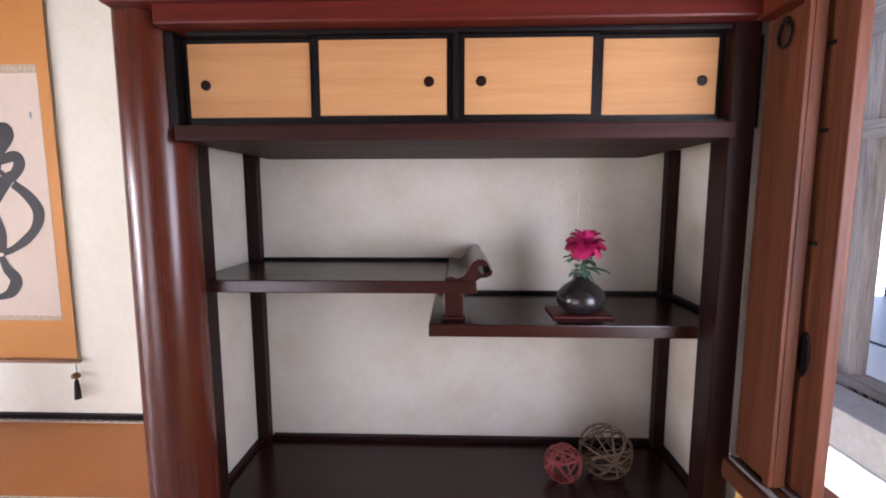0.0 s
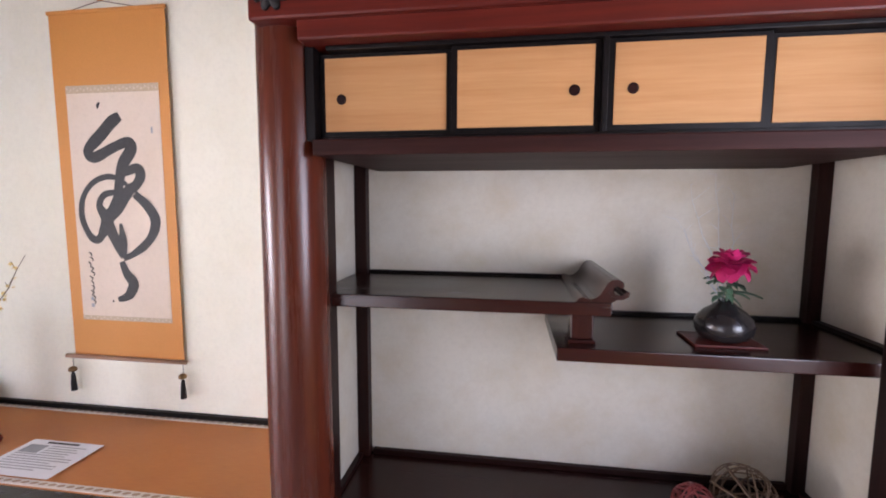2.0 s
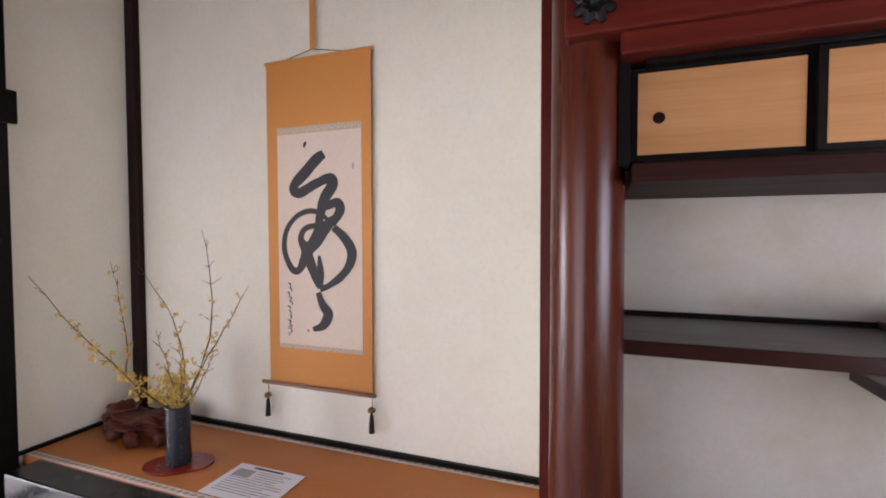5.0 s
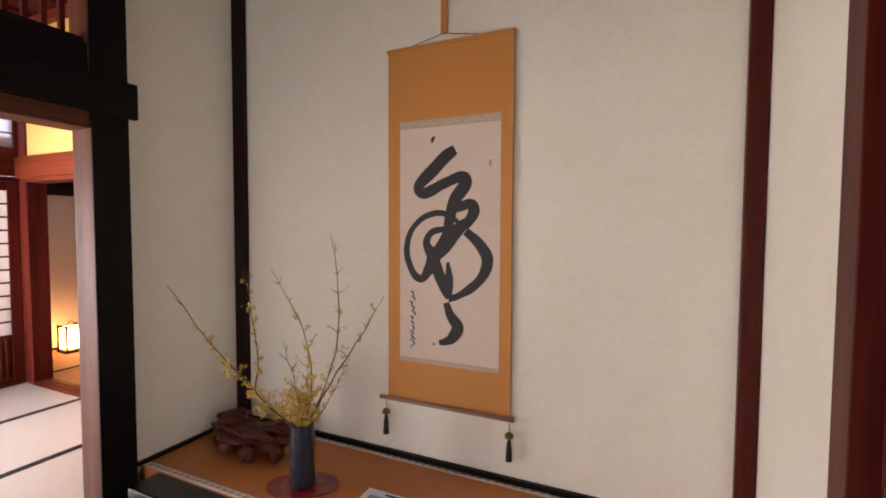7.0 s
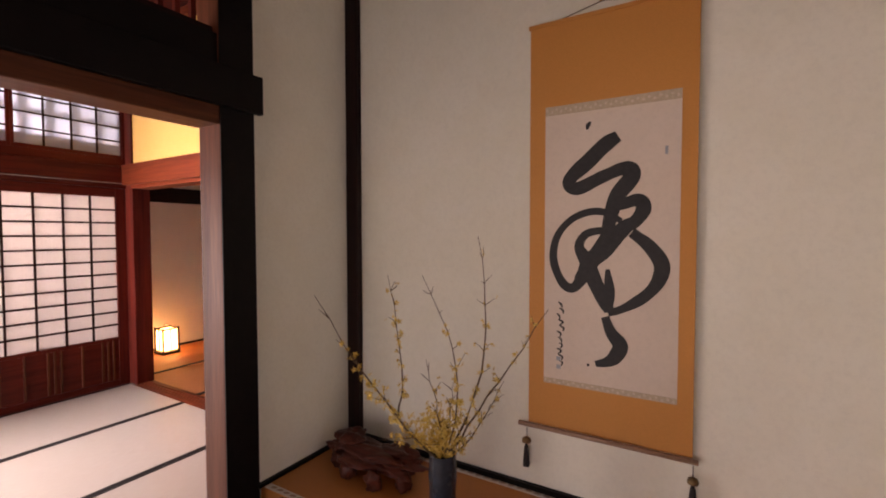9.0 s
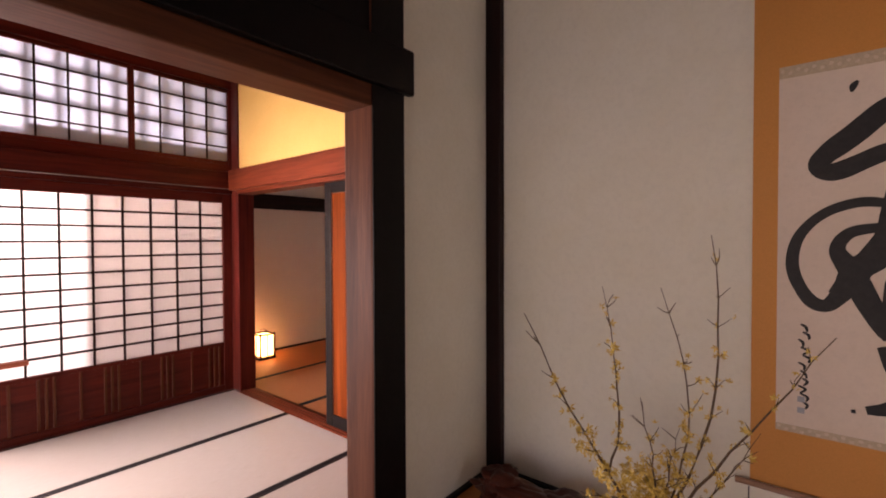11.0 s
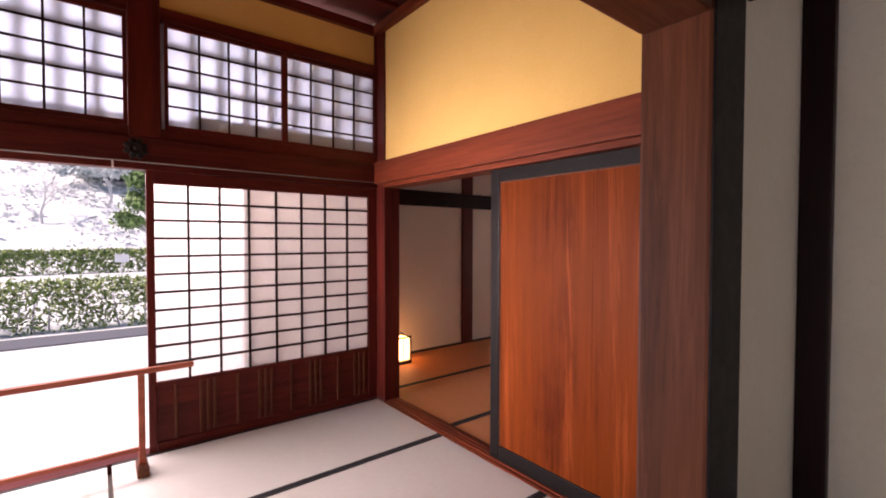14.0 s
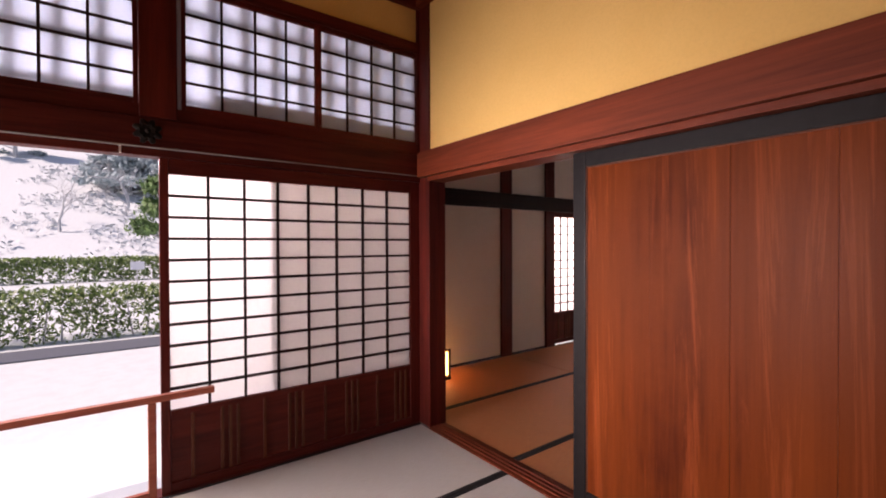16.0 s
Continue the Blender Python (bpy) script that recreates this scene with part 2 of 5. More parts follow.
# ---- building helpers ----
def bm_box(lo, hi, bevel=0.0):
    bm = bmesh.new()
    bmesh.ops.create_cube(bm, size=1)
    for v in bm.verts:
        v.co = [lo[i] + (v.co[i] + 0.5) * (hi[i] - lo[i]) for i in range(3)]
    if bevel:
        bmesh.ops.bevel(bm, geom=bm.edges[:], offset=min(bevel, 0.3 * min(hi[i] - lo[i] for i in range(3))), segments=2, affect="EDGES", profile=0.6)
    return bm


def bm_boxes(boxes, bevel=0.0):
    out = bmesh.new()
    for lo, hi in boxes:
        b = bm_box(lo, hi, bevel)
        me = bpy.data.meshes.new("tmp")
        b.to_mesh(me)
        b.free()
        out.from_mesh(me)
        bpy.data.meshes.remove(me)
    return out


def bm_lathe(profile, seg=40, centre=(0, 0, 0)):
    bm = bmesh.new()
    rings = []
    for r, z in profile:
        rings.append([bm.verts.new((centre[0] + r * math.cos(2 * math.pi * k / seg), centre[1] + r * math.sin(2 * math.pi * k / seg), centre[2] + z)) for k in range(seg)])
    for a, b in zip(rings, rings[1:]):
        for k in range(seg):
            bm.faces.new((a[k], a[(k + 1) % seg], b[(k + 1) % seg], b[k]))
    bm.faces.new(list(reversed(rings[0])))
    bm.faces.new(rings[-1])
    return bm


def bm_tube(bm, pts, radii, seg=6):
    """A tapered tube along points, added to bm."""
    pts = [Vector(p) for p in pts]
    rings = []
    for i, p in enumerate(pts):
        d = (pts[min(i + 1, len(pts) - 1)] - pts[max(i - 1, 0)]).normalized()
        u = d.cross(Vector((0.31, 0.17, 0.93))).normalized()
        w = d.cross(u)
        rings.append([bm.verts.new(p + radii[i] * (math.cos(2 * math.pi * k / seg) * u + math.sin(2 * math.pi * k / seg) * w)) for k in range(seg)])
    for a, b in zip(rings, rings[1:]):
        for k in range(seg):
            bm.faces.new((a[k], a[(k + 1) % seg], b[(k + 1) % seg], b[k]))
    bm.faces.new(list(reversed(rings[0])))
    bm.faces.new(rings[-1])
    return bm


def bm_prism(profile, axis, a, b):
    """A profile of (u, v) drawn out along an axis: y takes (x, z), x takes (y, z), z takes (x, y)."""
    place = {"y": lambda u, v, w: (u, w, v), "x": lambda u, v, w: (w, u, v), "z": lambda u, v, w: (u, v, w)}[axis]
    bm = bmesh.new()
    r0 = [bm.verts.new(place(u, v, a)) for u, v in profile]
    r1 = [bm.verts.new(place(u, v, b)) for u, v in profile]
    n = len(profile)
    for k in range(n):
        bm.faces.new((r0[k], r0[(k + 1) % n], r1[(k + 1) % n], r1[k]))
    bm.faces.new(r0)
    bm.faces.new(list(reversed(r1)))
    bmesh.ops.recalc_face_normals(bm, faces=bm.faces)
    return bm


# the alcove side is drawn slightly too large; this shrinks and shifts it to fit the camera's view
PLAIN, ALCOVE_FIT = Matrix(), Matrix.Translation((-0.033, 0.0207, 0.047)) @ Matrix.Scale(0.957, 4)
FIT = [PLAIN]


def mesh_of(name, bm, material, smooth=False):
    bm.transform(FIT[0])
    me = bpy.data.meshes.new(name)
    bmesh.ops.recalc_face_normals(bm, faces=bm.faces)
    bm.to_mesh(me)
    bm.free()
    if smooth:
        me.polygons.foreach_set("use_smooth", [True] * len(me.polygons))
    me.materials.append(material)
    return me


BASE = {}


def thing(name, at, label, category, group="", kind=""):
    ob = new(name)
    ob.empty_display_size = 0.05
    at = FIT[0] @ Vector(at)
    ob.location = at
    BASE[ob.name] = Matrix.Translation(at)
    return tagged(ob, label, category, group, kind)


def part(name, bm, material, parent, label="", smooth=False):
    ob = new(name, mesh_of(name, bm, material, smooth))
    ob.parent = parent
    base = BASE.get(parent.name, Matrix())
    ob.matrix_parent_inverse = base.inverted()
    BASE[ob.name] = Matrix()
    return tagged(ob, label)


def solid(name, bm, material, label, category, kind="", smooth=False, group=""):
    ob = new(name, mesh_of(name, bm, material, smooth))
    BASE[ob.name] = Matrix()
    return tagged(ob, label, category, group, kind)


def setting(name, lo, hi, material, label, bevel=0.0, category="trim"):
    return solid(name, bm_box(lo, hi, bevel), material, label, category, "structure")


def smooth_line(pts, n=8):
    """Catmull-Rom through points of any dimension."""
    p = [np.array(q, float) for q in pts]
    p = [2 * p[0] - p[1]] + p + [2 * p[-1] - p[-2]]
    out = []
    for i in range(1, len(p) - 2):
        for k in range(n):
            u = k / n
            out.append(0.5 * (2 * p[i] + (p[i + 1] - p[i - 1]) * u + (2 * p[i - 1] - 5 * p[i] + 4 * p[i + 1] - p[i + 2]) * u ** 2 + (3 * p[i] - p[i - 1] - 3 * p[i + 1] + p[i + 2]) * u ** 3))
    out.append(p[-2])
    return out


# ---- plan, in metres; the alcove's values before they are fitted ----
SX = -5.97            # plane of the paper screens of the west room
DY = 2.70             # plane of the wooden door
CX0, CX1 = -3.15, -3.008   # wall between the two rooms
TY = 2.53             # back of the alcove
NY = 2.15             # back of the shelf niche
FY = 1.62             # front of the niche
EX = 1.012              # east wall
TOP = 3.06

# floors and the ground
def ground_height(x, y):
    d = max(0.0, -x - 34)
    return -0.5 + 30.0 * (1 - math.exp(-((d / 55) ** 1.4))) + 0.25 * math.sin(0.21 * y + 0.1 * x) * min(1, d / 10)


bm = bmesh.new()
xs = [-900, -420, -220, -140, -100, -80, -66, -56, -48, -42, -38, -34, -30, -24, -18, -13, -9, -7, 0, 8, 30, 120, 900]
ys = [-900, -300, -120, -70, -45, -30, -20, -12, -6, 0, 6, 12, 20, 30, 45, 70, 120, 300, 900]
grid = [[bm.verts.new((x, y, ground_height(x, y))) for y in ys] for x in xs]
for i in range(len(xs) - 1):
    for j in range(len(ys) - 1):
        bm.faces.new((grid[i][j], grid[i + 1][j], grid[i + 1][j + 1], grid[i][j + 1]))
solid("ground", bm, GRAVEL, "pale sunlit sandy ground rising to a hill", "ground", "structure", True)
setting("floor", (-6.06, -2.0, -0.5), (1.2, 7.2, -0.06), W_GREY["x"], "plain timber floor base under the rooms", category="floor")
setting("floor_north_bay", (-7.1, 2.69, -0.5), (-6.061, 7.2, -0.06), W_GREY["x"], "plain timber floor base under the north room", category="floor")
setting("floor_east_room", (CX0 + 0.02, -1.95, -0.06), (1.0, 1.78, 0.0), TATAMI, "rush matting floor of the alcove room", category="floor")


def tatami(x0, x1, y0, y1, group, rush=TATAMI):
    t = thing("tatami_mat", ((x0 + x1) / 2, (y0 + y1) / 2, -0.06), "straw-coloured rush tatami mat with black cloth edging", "tatami mat", group)
    part("rush_cover", bm_box((x0 + 0.025, y0, -0.06), (x1 - 0.025, y1, 0.0), 0.004), rush, t)
    for a, b in ((x0 + 0.001, x0 + 0.026), (x1 - 0.026, x1 - 0.001)):
        part("edging", bm_box((a, y0, -0.06), (b, y1, 0.002), 0.003), EDGE, t, "black cloth edging")


for x0 in (-5.945, -5.053, -4.161):
    for y0 in (0.84, -0.98):
        tatami(x0, min(x0 + 0.889, CX0 - 0.01), y0 + 0.003, y0 + 1.80, "mats of the west room")
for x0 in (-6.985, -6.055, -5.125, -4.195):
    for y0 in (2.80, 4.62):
        tatami(x0, x0 + 0.927, y0, y0 + 1.815, "mats of the north room", TATAMI_GLOW)

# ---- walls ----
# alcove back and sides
FIT[0] = ALCOVE_FIT
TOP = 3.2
setting("wall_alcove_back", (-3.25, TY, -0.07), (-0.50, TY + 0.1, TOP), WASHI, "off-white speckled paper wall at the back of the alcove", category="wall")
setting("wall_alcove_west", (-3.25, 1.832, -0.07), (-3.148, TY - 0.002, TOP), WASHI, "off-white speckled paper side wall of the alcove", category="wall")
setting("wall_alcove_east", (-0.572, 1.861, -0.07), (-0.505, TY - 0.002, TOP), WASHI, "white paper side wall between alcove and shelf niche", category="wall")
setting("alcove_jamb_strip", (-0.5745, 1.765, -0.07), (-0.503, 1.86, TOP), W_RED["z"], "red-brown edge strip of the alcove side wall", 0.003, "post")
setting("alcove_ceiling", (-3.25, 1.72, 2.92), (-0.5, TY + 0.1, 3.0), W_BROWN["x"], "brown board ceiling of the alcove", category="ceiling")
setting("alcove_lintel", (-3.005, 1.74, 2.56), (-0.585, 1.80, 2.66), W_DARK["x"], "dark wooden drop lintel over the alcove", 0.005)
setting("wall_over_alcove", (-3.005, 1.76, 2.66), (-0.585, 1.79, TOP), WASHI, "plaster wall over the alcove lintel", category="wall")
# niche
setting("wall_niche_back", (-0.50, NY, -0.07), (1.2, NY + 0.1, TOP), WASHI_SHADED, "stained off-white paper wall at the back of the niche, shade put into its tone", category="wall")
setting("wall_niche_west", (-0.500, 1.70, -0.07), (-0.442, NY - 0.002, TOP), WASHI_SHADED, "off-white paper side wall of the niche, shade put into its tone", category="wall")
setting("wall_niche_east", (1.085, 1.68, -0.07), (1.2, NY - 0.002, TOP), WASHI_SHADED, "off-white paper side wall of the niche, shade put into its tone", category="wall")
# east wall with a window
SILL, HEAD = 0.665, 1.715
setting("wall_east_low", (EX + 0.01, -1.95, -0.06), (EX + 0.13, 1.60, SILL - 0.05), YELLOW, "ochre plaster wall under the east window", category="wall")
setting("wall_east_high", (EX + 0.01, -1.95, HEAD + 0.16), (EX + 0.13, 1.60, TOP), YELLOW, "ochre plaster wall over the east window", category="wall")
setting("wall_east_south", (EX + 0.01, -1.95, SILL - 0.05), (EX + 0.13, -0.4, HEAD + 0.16), YELLOW, "ochre plaster wall south of the window", category="wall")
FIT[0] = PLAIN
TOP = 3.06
# unseen south front: open under a beam; the plain remainder closes the place and cuts the sky light
setting("beam_south", (CX0, -1.95, 1.95), (EX, -1.83, TOP), W_DARK["x"], "dark beam over the open south front", category="beam")
setting("wall_south_block_west", (CX0, -1.95, -0.06), (-3.0, -1.85, 1.95), WHITE_PL, "unseen white wall cutting sky light west of the open bay", category="wall")
setting("wall_south_block_east", (-1.2, -1.95, -0.06), (EX + 0.13, -1.85, 1.95), WHITE_PL, "unseen white wall cutting sky light east of the open bay", category="wall")
setting("wall_south_west_room", (-6.0, -2.0, 1.95), (CX0, -1.9, TOP), YELLOW, "ochre plaster wall closing the west room", category="wall")
setting("ceiling_east_room", (-3.0, -1.95, TOP), (1.2, 1.80, TOP + 0.06), W_BROWN["x"], "brown board ceiling of the alcove room", category="ceiling")

# wall between the rooms: post, lintel, transom
setting("post_room_divider", (CX0, 1.69, 0.0), (CX1, 1.83, TOP), W_OLD["z"], "worn brown square wooden post at the room opening", 0.008, "post")
# unseen south post, set north to narrow the opening against lamp light
setting("post_room_divider_south", (CX0, -0.45, 0.0), (CX1, -0.31, TOP), W_OLD["z"], "worn brown square wooden post at the room opening", 0.008, "post")
setting("lintel_room_divider", (CX0 + 0.002, -0.31, 1.782), (CX1 - 0.002, 1.689, 1.90), W_OLD["y"], "worn brown wooden lintel over the room opening", 0.006, "lintel")
setting("wall_divider_low", (CX0 + 0.03, -0.31, 1.90), (CX1 - 0.01, 1.689, 2.12), BLACK, "black board over the lintel", category="wall")
setting("wall_divider_high", (CX0 + 0.03, -0.31, 2.62), (CX1 - 0.03, 1.689, TOP), YELLOW, "ochre plaster above the transom", category="wall")
# wall out of view, lengthened to keep a lamp's beam off the alcove
setting("wall_divider_south", (CX0 + 0.03, -1.95, 0.0), (CX1 - 0.03, -0.45, TOP), YELLOW, "unseen plaster wall narrowing the room opening", category="wall")
setting("nageshi_divider", (CX1 + 0.001, -1.9, 1.848), (CX1 + 0.028, 1.862, 2.0), BLACK, "black tie rail across the room opening", 0.006)
tr = thing("transom_grille", (-3.08, 0.3, 2.12), "dark slatted wooden transom grille over the opening", "transom")
part("bottom_rail", bm_box((-3.10, -0.31, 2.12), (-3.04, 1.688, 2.15), 0.003), W_DARK["y"], tr)
part("top_rail", bm_box((-3.10, -0.31, 2.59), (-3.04, 1.688, 2.62), 0.003), W_DARK["y"], tr)
for k in range(33):
    y = 1.63 - 0.058 * k
    part("slat", bm_box((-3.085, y - 0.009, 2.149), (-3.065, y + 0.009, 2.591)), W_RED["z"], tr)

setting("post_facing", (CX1 + 0.0005, 1.688, 0.0), (CX1 + 0.006, 1.832, TOP), BLACK, "black face of the post", 0.001)
setting("post_facing_back", (CX0, 1.8305, 0.0), (CX1, 1.836, TOP), BLACK, "black back of the post", 0.001)
# west room: shoji wall
setting("post_corner", (SX - 0.06, 2.655, 0.0), (-5.826, 2.80, TOP), W_RED["z"], "reddish brown corner post of the west room", 0.006, "post")
setting("kamoi_west", (SX - 0.06, -1.2, 1.772), (SX + 0.03, 2.654, 1.812), W_RED["y"], "grooved red-brown head rail over the screens", 0.004)
setting("head_rail_bead", (SX + 0.0305, -1.2, 1.8125), (SX + 0.0475, 2.60, 1.8165), W_GREY["y"], "thin pale edge under the tie rail")
setting("nageshi_west", (SX - 0.03, -1.9, 1.817), (SX + 0.044, 2.654, 1.965), W_RED["y"], "red-brown tie rail with a metal crest", 0.006)
setting("transom_sill_west", (SX - 0.05, -1.9, 1.966), (SX + 0.02, 2.654, 2.035), W_RED["y"], "dark red-brown transom sill", 0.004)
setting("transom_head_west", (SX - 0.05, -1.9, 2.71), (SX + 0.03, 2.654, 2.785), W_RED["y"], "dark red-brown transom head", 0.004)
setting("post_west", (SX - 0.06, 0.95, 1.97), (SX + 0.036, 1.118, TOP), W_RED["z"], "red-brown post between the transom windows", 0.006, "post")
setting("wall_west_band", (SX - 0.04, -1.9, 2.786), (SX + 0.002, 2.654, TOP), YELLOW, "ochre plaster band over the transom", category="wall")
setting("post_west_south", (SX - 0.06, -1.04, 0.0), (SX + 0.036, -0.90, 1.772), W_RED["z"], "red-brown post beside the veranda opening", 0.006, "post")
setting("wall_west_south", (SX - 0.04, -1.95, 0.0), (SX, -1.04, 1.772), YELLOW, "ochre plaster beside the veranda opening", category="wall")
setting("threshold_west", (SX - 0.085, -1.2, -0.06), (SX + 0.022, 2.654, 0.004), W_RED["y"], "red-brown grooved sill under the paper screens", 0.003)
# door wall
setting("wall_door_high", (SX - 0.05, 2.667, 1.96), (CX0 - 0.002, 2.76, TOP), YELLOW, "bright ochre plaster wall over the doors", category="wall")
setting("nageshi_door", (-5.925, 2.615, 1.80), (CX0 - 0.002, 2.666, 1.98), W_BROWN["x"], "brown tie rail over the wooden door", 0.006)
setting("kamoi_door", (-5.825, 2.64, 1.766), (CX0 - 0.002, 2.79, 1.799), W_BROWN["x"], "brown grooved head rail over the door", 0.004)
setting("wall_over_kamoi", (-5.825, 2.667, 1.80), (CX0 - 0.002, 2.76, 1.959), W_BROWN["x"], "brown boards behind the tie rail", category="wall")
setting("threshold_door", (-5.825, 2.643, -0.06), (CX0 - 0.002, 2.795, 0.006), W_BROWN["x"], "worn brown door sill with grooves", 0.004)
for y in (2.672, 2.705, 2.738):
    setting("sill_ridge", (-5.82, y, 0.006), (CX0 - 0.01, y + 0.012, 0.014), W_BROWN["x"], "narrow ridge between the door grooves", 0.002)
setting("wall_west_room_east", (CX0 - 0.03, 1.84, 0.0), (CX0 - 0.001, 2.614, TOP), W_BROWN["z"], "brown boards behind the alcove", category="wall")
# ceiling of the west room: overlapping boards on battens
boxes = [((-6.0, -1.95, 3.16), (CX0, 2.76, 3.20))]
for k in range(11):
    boxes.append(((-6.0, 2.60 - 0.42 * (k + 1), 3.135 + 0.004 * (k % 2)), (CX0, 2.60 - 0.42 * k + 0.03, 3.15 + 0.004 * (k % 2))))
for k in range(6):
    boxes.append(((-5.60 + 0.45 * k, -1.9, 3.10), (-5.565 + 0.45 * k, 2.62, 3.134)))
solid("ceiling_west_room", bm_boxes(boxes, 0.003), W_RED["y"], "red-brown board ceiling on slim battens", "ceiling", "structure")
setting("cornice_west", (SX + 0.003, -1.9, 3.03), (SX + 0.05, 2.66, 3.10), W_RED["y"], "red-brown cornice", 0.005)
setting("cornice_north", (SX + 0.05, 2.61, 3.03), (CX0 - 0.01, 2.665, 3.10), W_BROWN["x"], "brown cornice", 0.005)
setting("bead_corner", (SX + 0.003, 2.636, 1.97), (SX + 0.022, 2.666, 3.03), W_RED["z"], "slim corner bead", 0.003)

# north room
NX = -7.0
setting("wall_north_room_west", (NX - 0.1, 2.75, 0.0), (NX, 5.42, TOP), WHITE_PL, "greyish white plaster wall of the north room", category="wall")
setting("wall_north_room_west_top", (NX - 0.1, 5.42, 1.80), (NX, 7.2, TOP), WHITE_PL, "white plaster over the small window", category="wall")
setting("wall_north_room_north", (NX, 6.5, 0.0), (-2.9, 6.6, TOP), WHITE_PL, "white plaster end wall", category="wall")
setting("wall_north_room_south", (NX, 2.69, 0.0), (SX - 0.06, 2.795, TOP), WHITE_PL, "white plaster return wall", category="wall")
setting("wall_north_room_east", (-3.24, 2.80, 0.0), (-3.15, 6.5, TOP), WHITE_PL, "white plaster wall of the north room", category="wall")
setting("ceiling_north_room", (NX - 0.1, 2.75, 2.75), (-3.1, 6.6, 2.8), W_DARK["y"], "dark board ceiling of the north room", category="ceiling")
for y0, y1 in ((4.485, 4.655), (5.268, 5.43)):
    setting("post_north_room", (NX + 0.001, y0, 0.0), (NX + 0.035, y1, 2.75), W_RED["z"], "red-brown post in the white wall", 0.004, "post")
setting("beam_north_room", (NX + 0.002, 2.80, 1.735), (NX + 0.05, 6.5, 1.915), W_DARK["y"], "dark brown rail across the white wall", 0.005)
setting("baseboard_north_room", (NX + 0.001, 2.80, 0.0), (NX + 0.012, 5.265, 0.018), W_DARK["y"], "thin dark base strip")

# unseen roof and eaves outside, added so that no sun falls in
setting("unseen_eaves_west", (-7.55, -3.6, 3.25), (-5.9, 8, 3.33), W_GREY["y"], "unseen eaves boards that keep the sun out", category="roof")
setting("unseen_eaves_south", (-7.55, -3.9, 3.25), (1.7, -1.8, 3.33), W_GREY["x"], "unseen eaves boards that keep the sun out", category="roof")
setting("roof", (-7.5, -3.8, 3.40), (1.7, 8, 3.5), TILE, "unseen tiled roof that keeps the sun out", category="roof")


# ---- paper screens ----
def shoji(x, y0, y1, z1, cols, rows, kick, label, group, stile=0.042, paper=(0.0, 0.0)):
    t = thing("shoji_screen", (x, (y0 + y1) / 2, 0.004), label, "shoji screen", group)
    p0, p1, q0, q1 = y0 + stile, y1 - stile * 1.8, kick, z1 - 0.08
    for a, b in ((y0, y0 + stile), (p1, y1)):
        part("stile", bm_box((x - 0.016, a, 0.006), (x + 0.016, b, z1), 0.003), W_RED["z"], t)
    for a, b in ((q1, z1), (0.006, 0.055), (q0 - 0.03, q0)):
        part("rail", bm_box((x - 0.015, p0 + 0.001, a), (x + 0.015, p1 - 0.001, b), 0.003), W_RED["y"], t)
    part("kick_board", bm_box((x - 0.006, p0, 0.055), (x + 0.004, p1, q0 - 0.03)), W_RED["y"], t, "red-brown kick board")
    n = max(3, round((p1 - p0) / 0.19))
    for k in range(n):
        c = p0 + (p1 - p0) * (k + 0.55) / n
        for off in ((0.0,) if k % 2 == 0 else (-0.042, 0.0, 0.042)):
            # a paler wood carries the pale glints along the battens
            part("kick_batten", bm_box((x + 0.004, c + off - 0.008, 0.056), (x + 0.013, c + off + 0.008, q0 - 0.031), 0.002), W_OLD["z"], t, "paler rubbed batten, glints put into its tone")
    for k in range(1, cols):
        c = p0 + (p1 - p0) * k / cols
        part("upright_bar", bm_box((x - 0.006, c - 0.0065, q0), (x + 0.011, c + 0.0065, q1)), W_DARK["z"], t)
    for k in range(1, rows):
        c = q0 + (q1 - q0) * k / rows
        part("cross_bar", bm_box((x - 0.006, p0, c - 0.0075), (x + 0.009, p1, c + 0.0075)), W_DARK["y"], t)
    part("paper", bm_box((x - 0.0085, p0 - 0.004, q0 - 0.004), (x - 0.0065, p1 + 0.004, q1 + 0.004)), PAPER, t, "white translucent paper")
    return t


shoji(SX, 1.034, 2.652, 1.771, 8, 11, 0.44, "red-brown shoji screen with white paper and low kick board", "west screens")
shoji(SX - 0.045, 1.60, 2.652, 1.771, 5, 11, 0.44, "second shoji screen slid behind the first", "west screens")
shoji(NX - 0.03, 5.432, 6.45, 1.75, 6, 11, 0.42, "small shoji screen in the north room", "north screens")


def transom(y0, y1, cols, label, x=SX):
    t = thing("transom_shoji", (x, (y0 + y1) / 2, 2.035), label, "transom window", "transom screens")
    z0, z1, f = 2.036, 2.709, 0.03
    for a, b in ((y0, y0 + f * 0.7), (y1 - f * 0.7, y1)):
        part("stile", bm_box((x - 0.012, a, z0), (x + 0.012, b, z1), 0.002), W_RED["z"], t)
    for a, b in ((z0, z0 + f), (z1 - f, z1)):
        part("rail", bm_box((x - 0.011, y0 + 0.021, a), (x + 0.011, y1 - 0.021, b), 0.002), W_RED["y"], t)
    for k in range(1, cols):
        c = y0 + 0.02 + (y1 - y0 - 0.04) * k / cols
        part("upright_bar", bm_box((x - 0.005, c - 0.006, z0 + f), (x + 0.009, c + 0.006, z1 - f)), W_DARK["z"], t)
    for k in range(1, 5):
        c = z0 + f + (z1 - z0 - 2 * f) * k / 5
        part("cross_bar", bm_box((x - 0.005, y0 + 0.02, c - 0.006), (x + 0.007, y1 - 0.02, c + 0.006)), W_DARK["y"], t)
    part("paper", bm_box((x - 0.0085, y0 + 0.01, z0 + 0.01), (x - 0.0065, y1 - 0.01, z1 - 0.01)), PAPER_TOP, t, "white translucent paper")


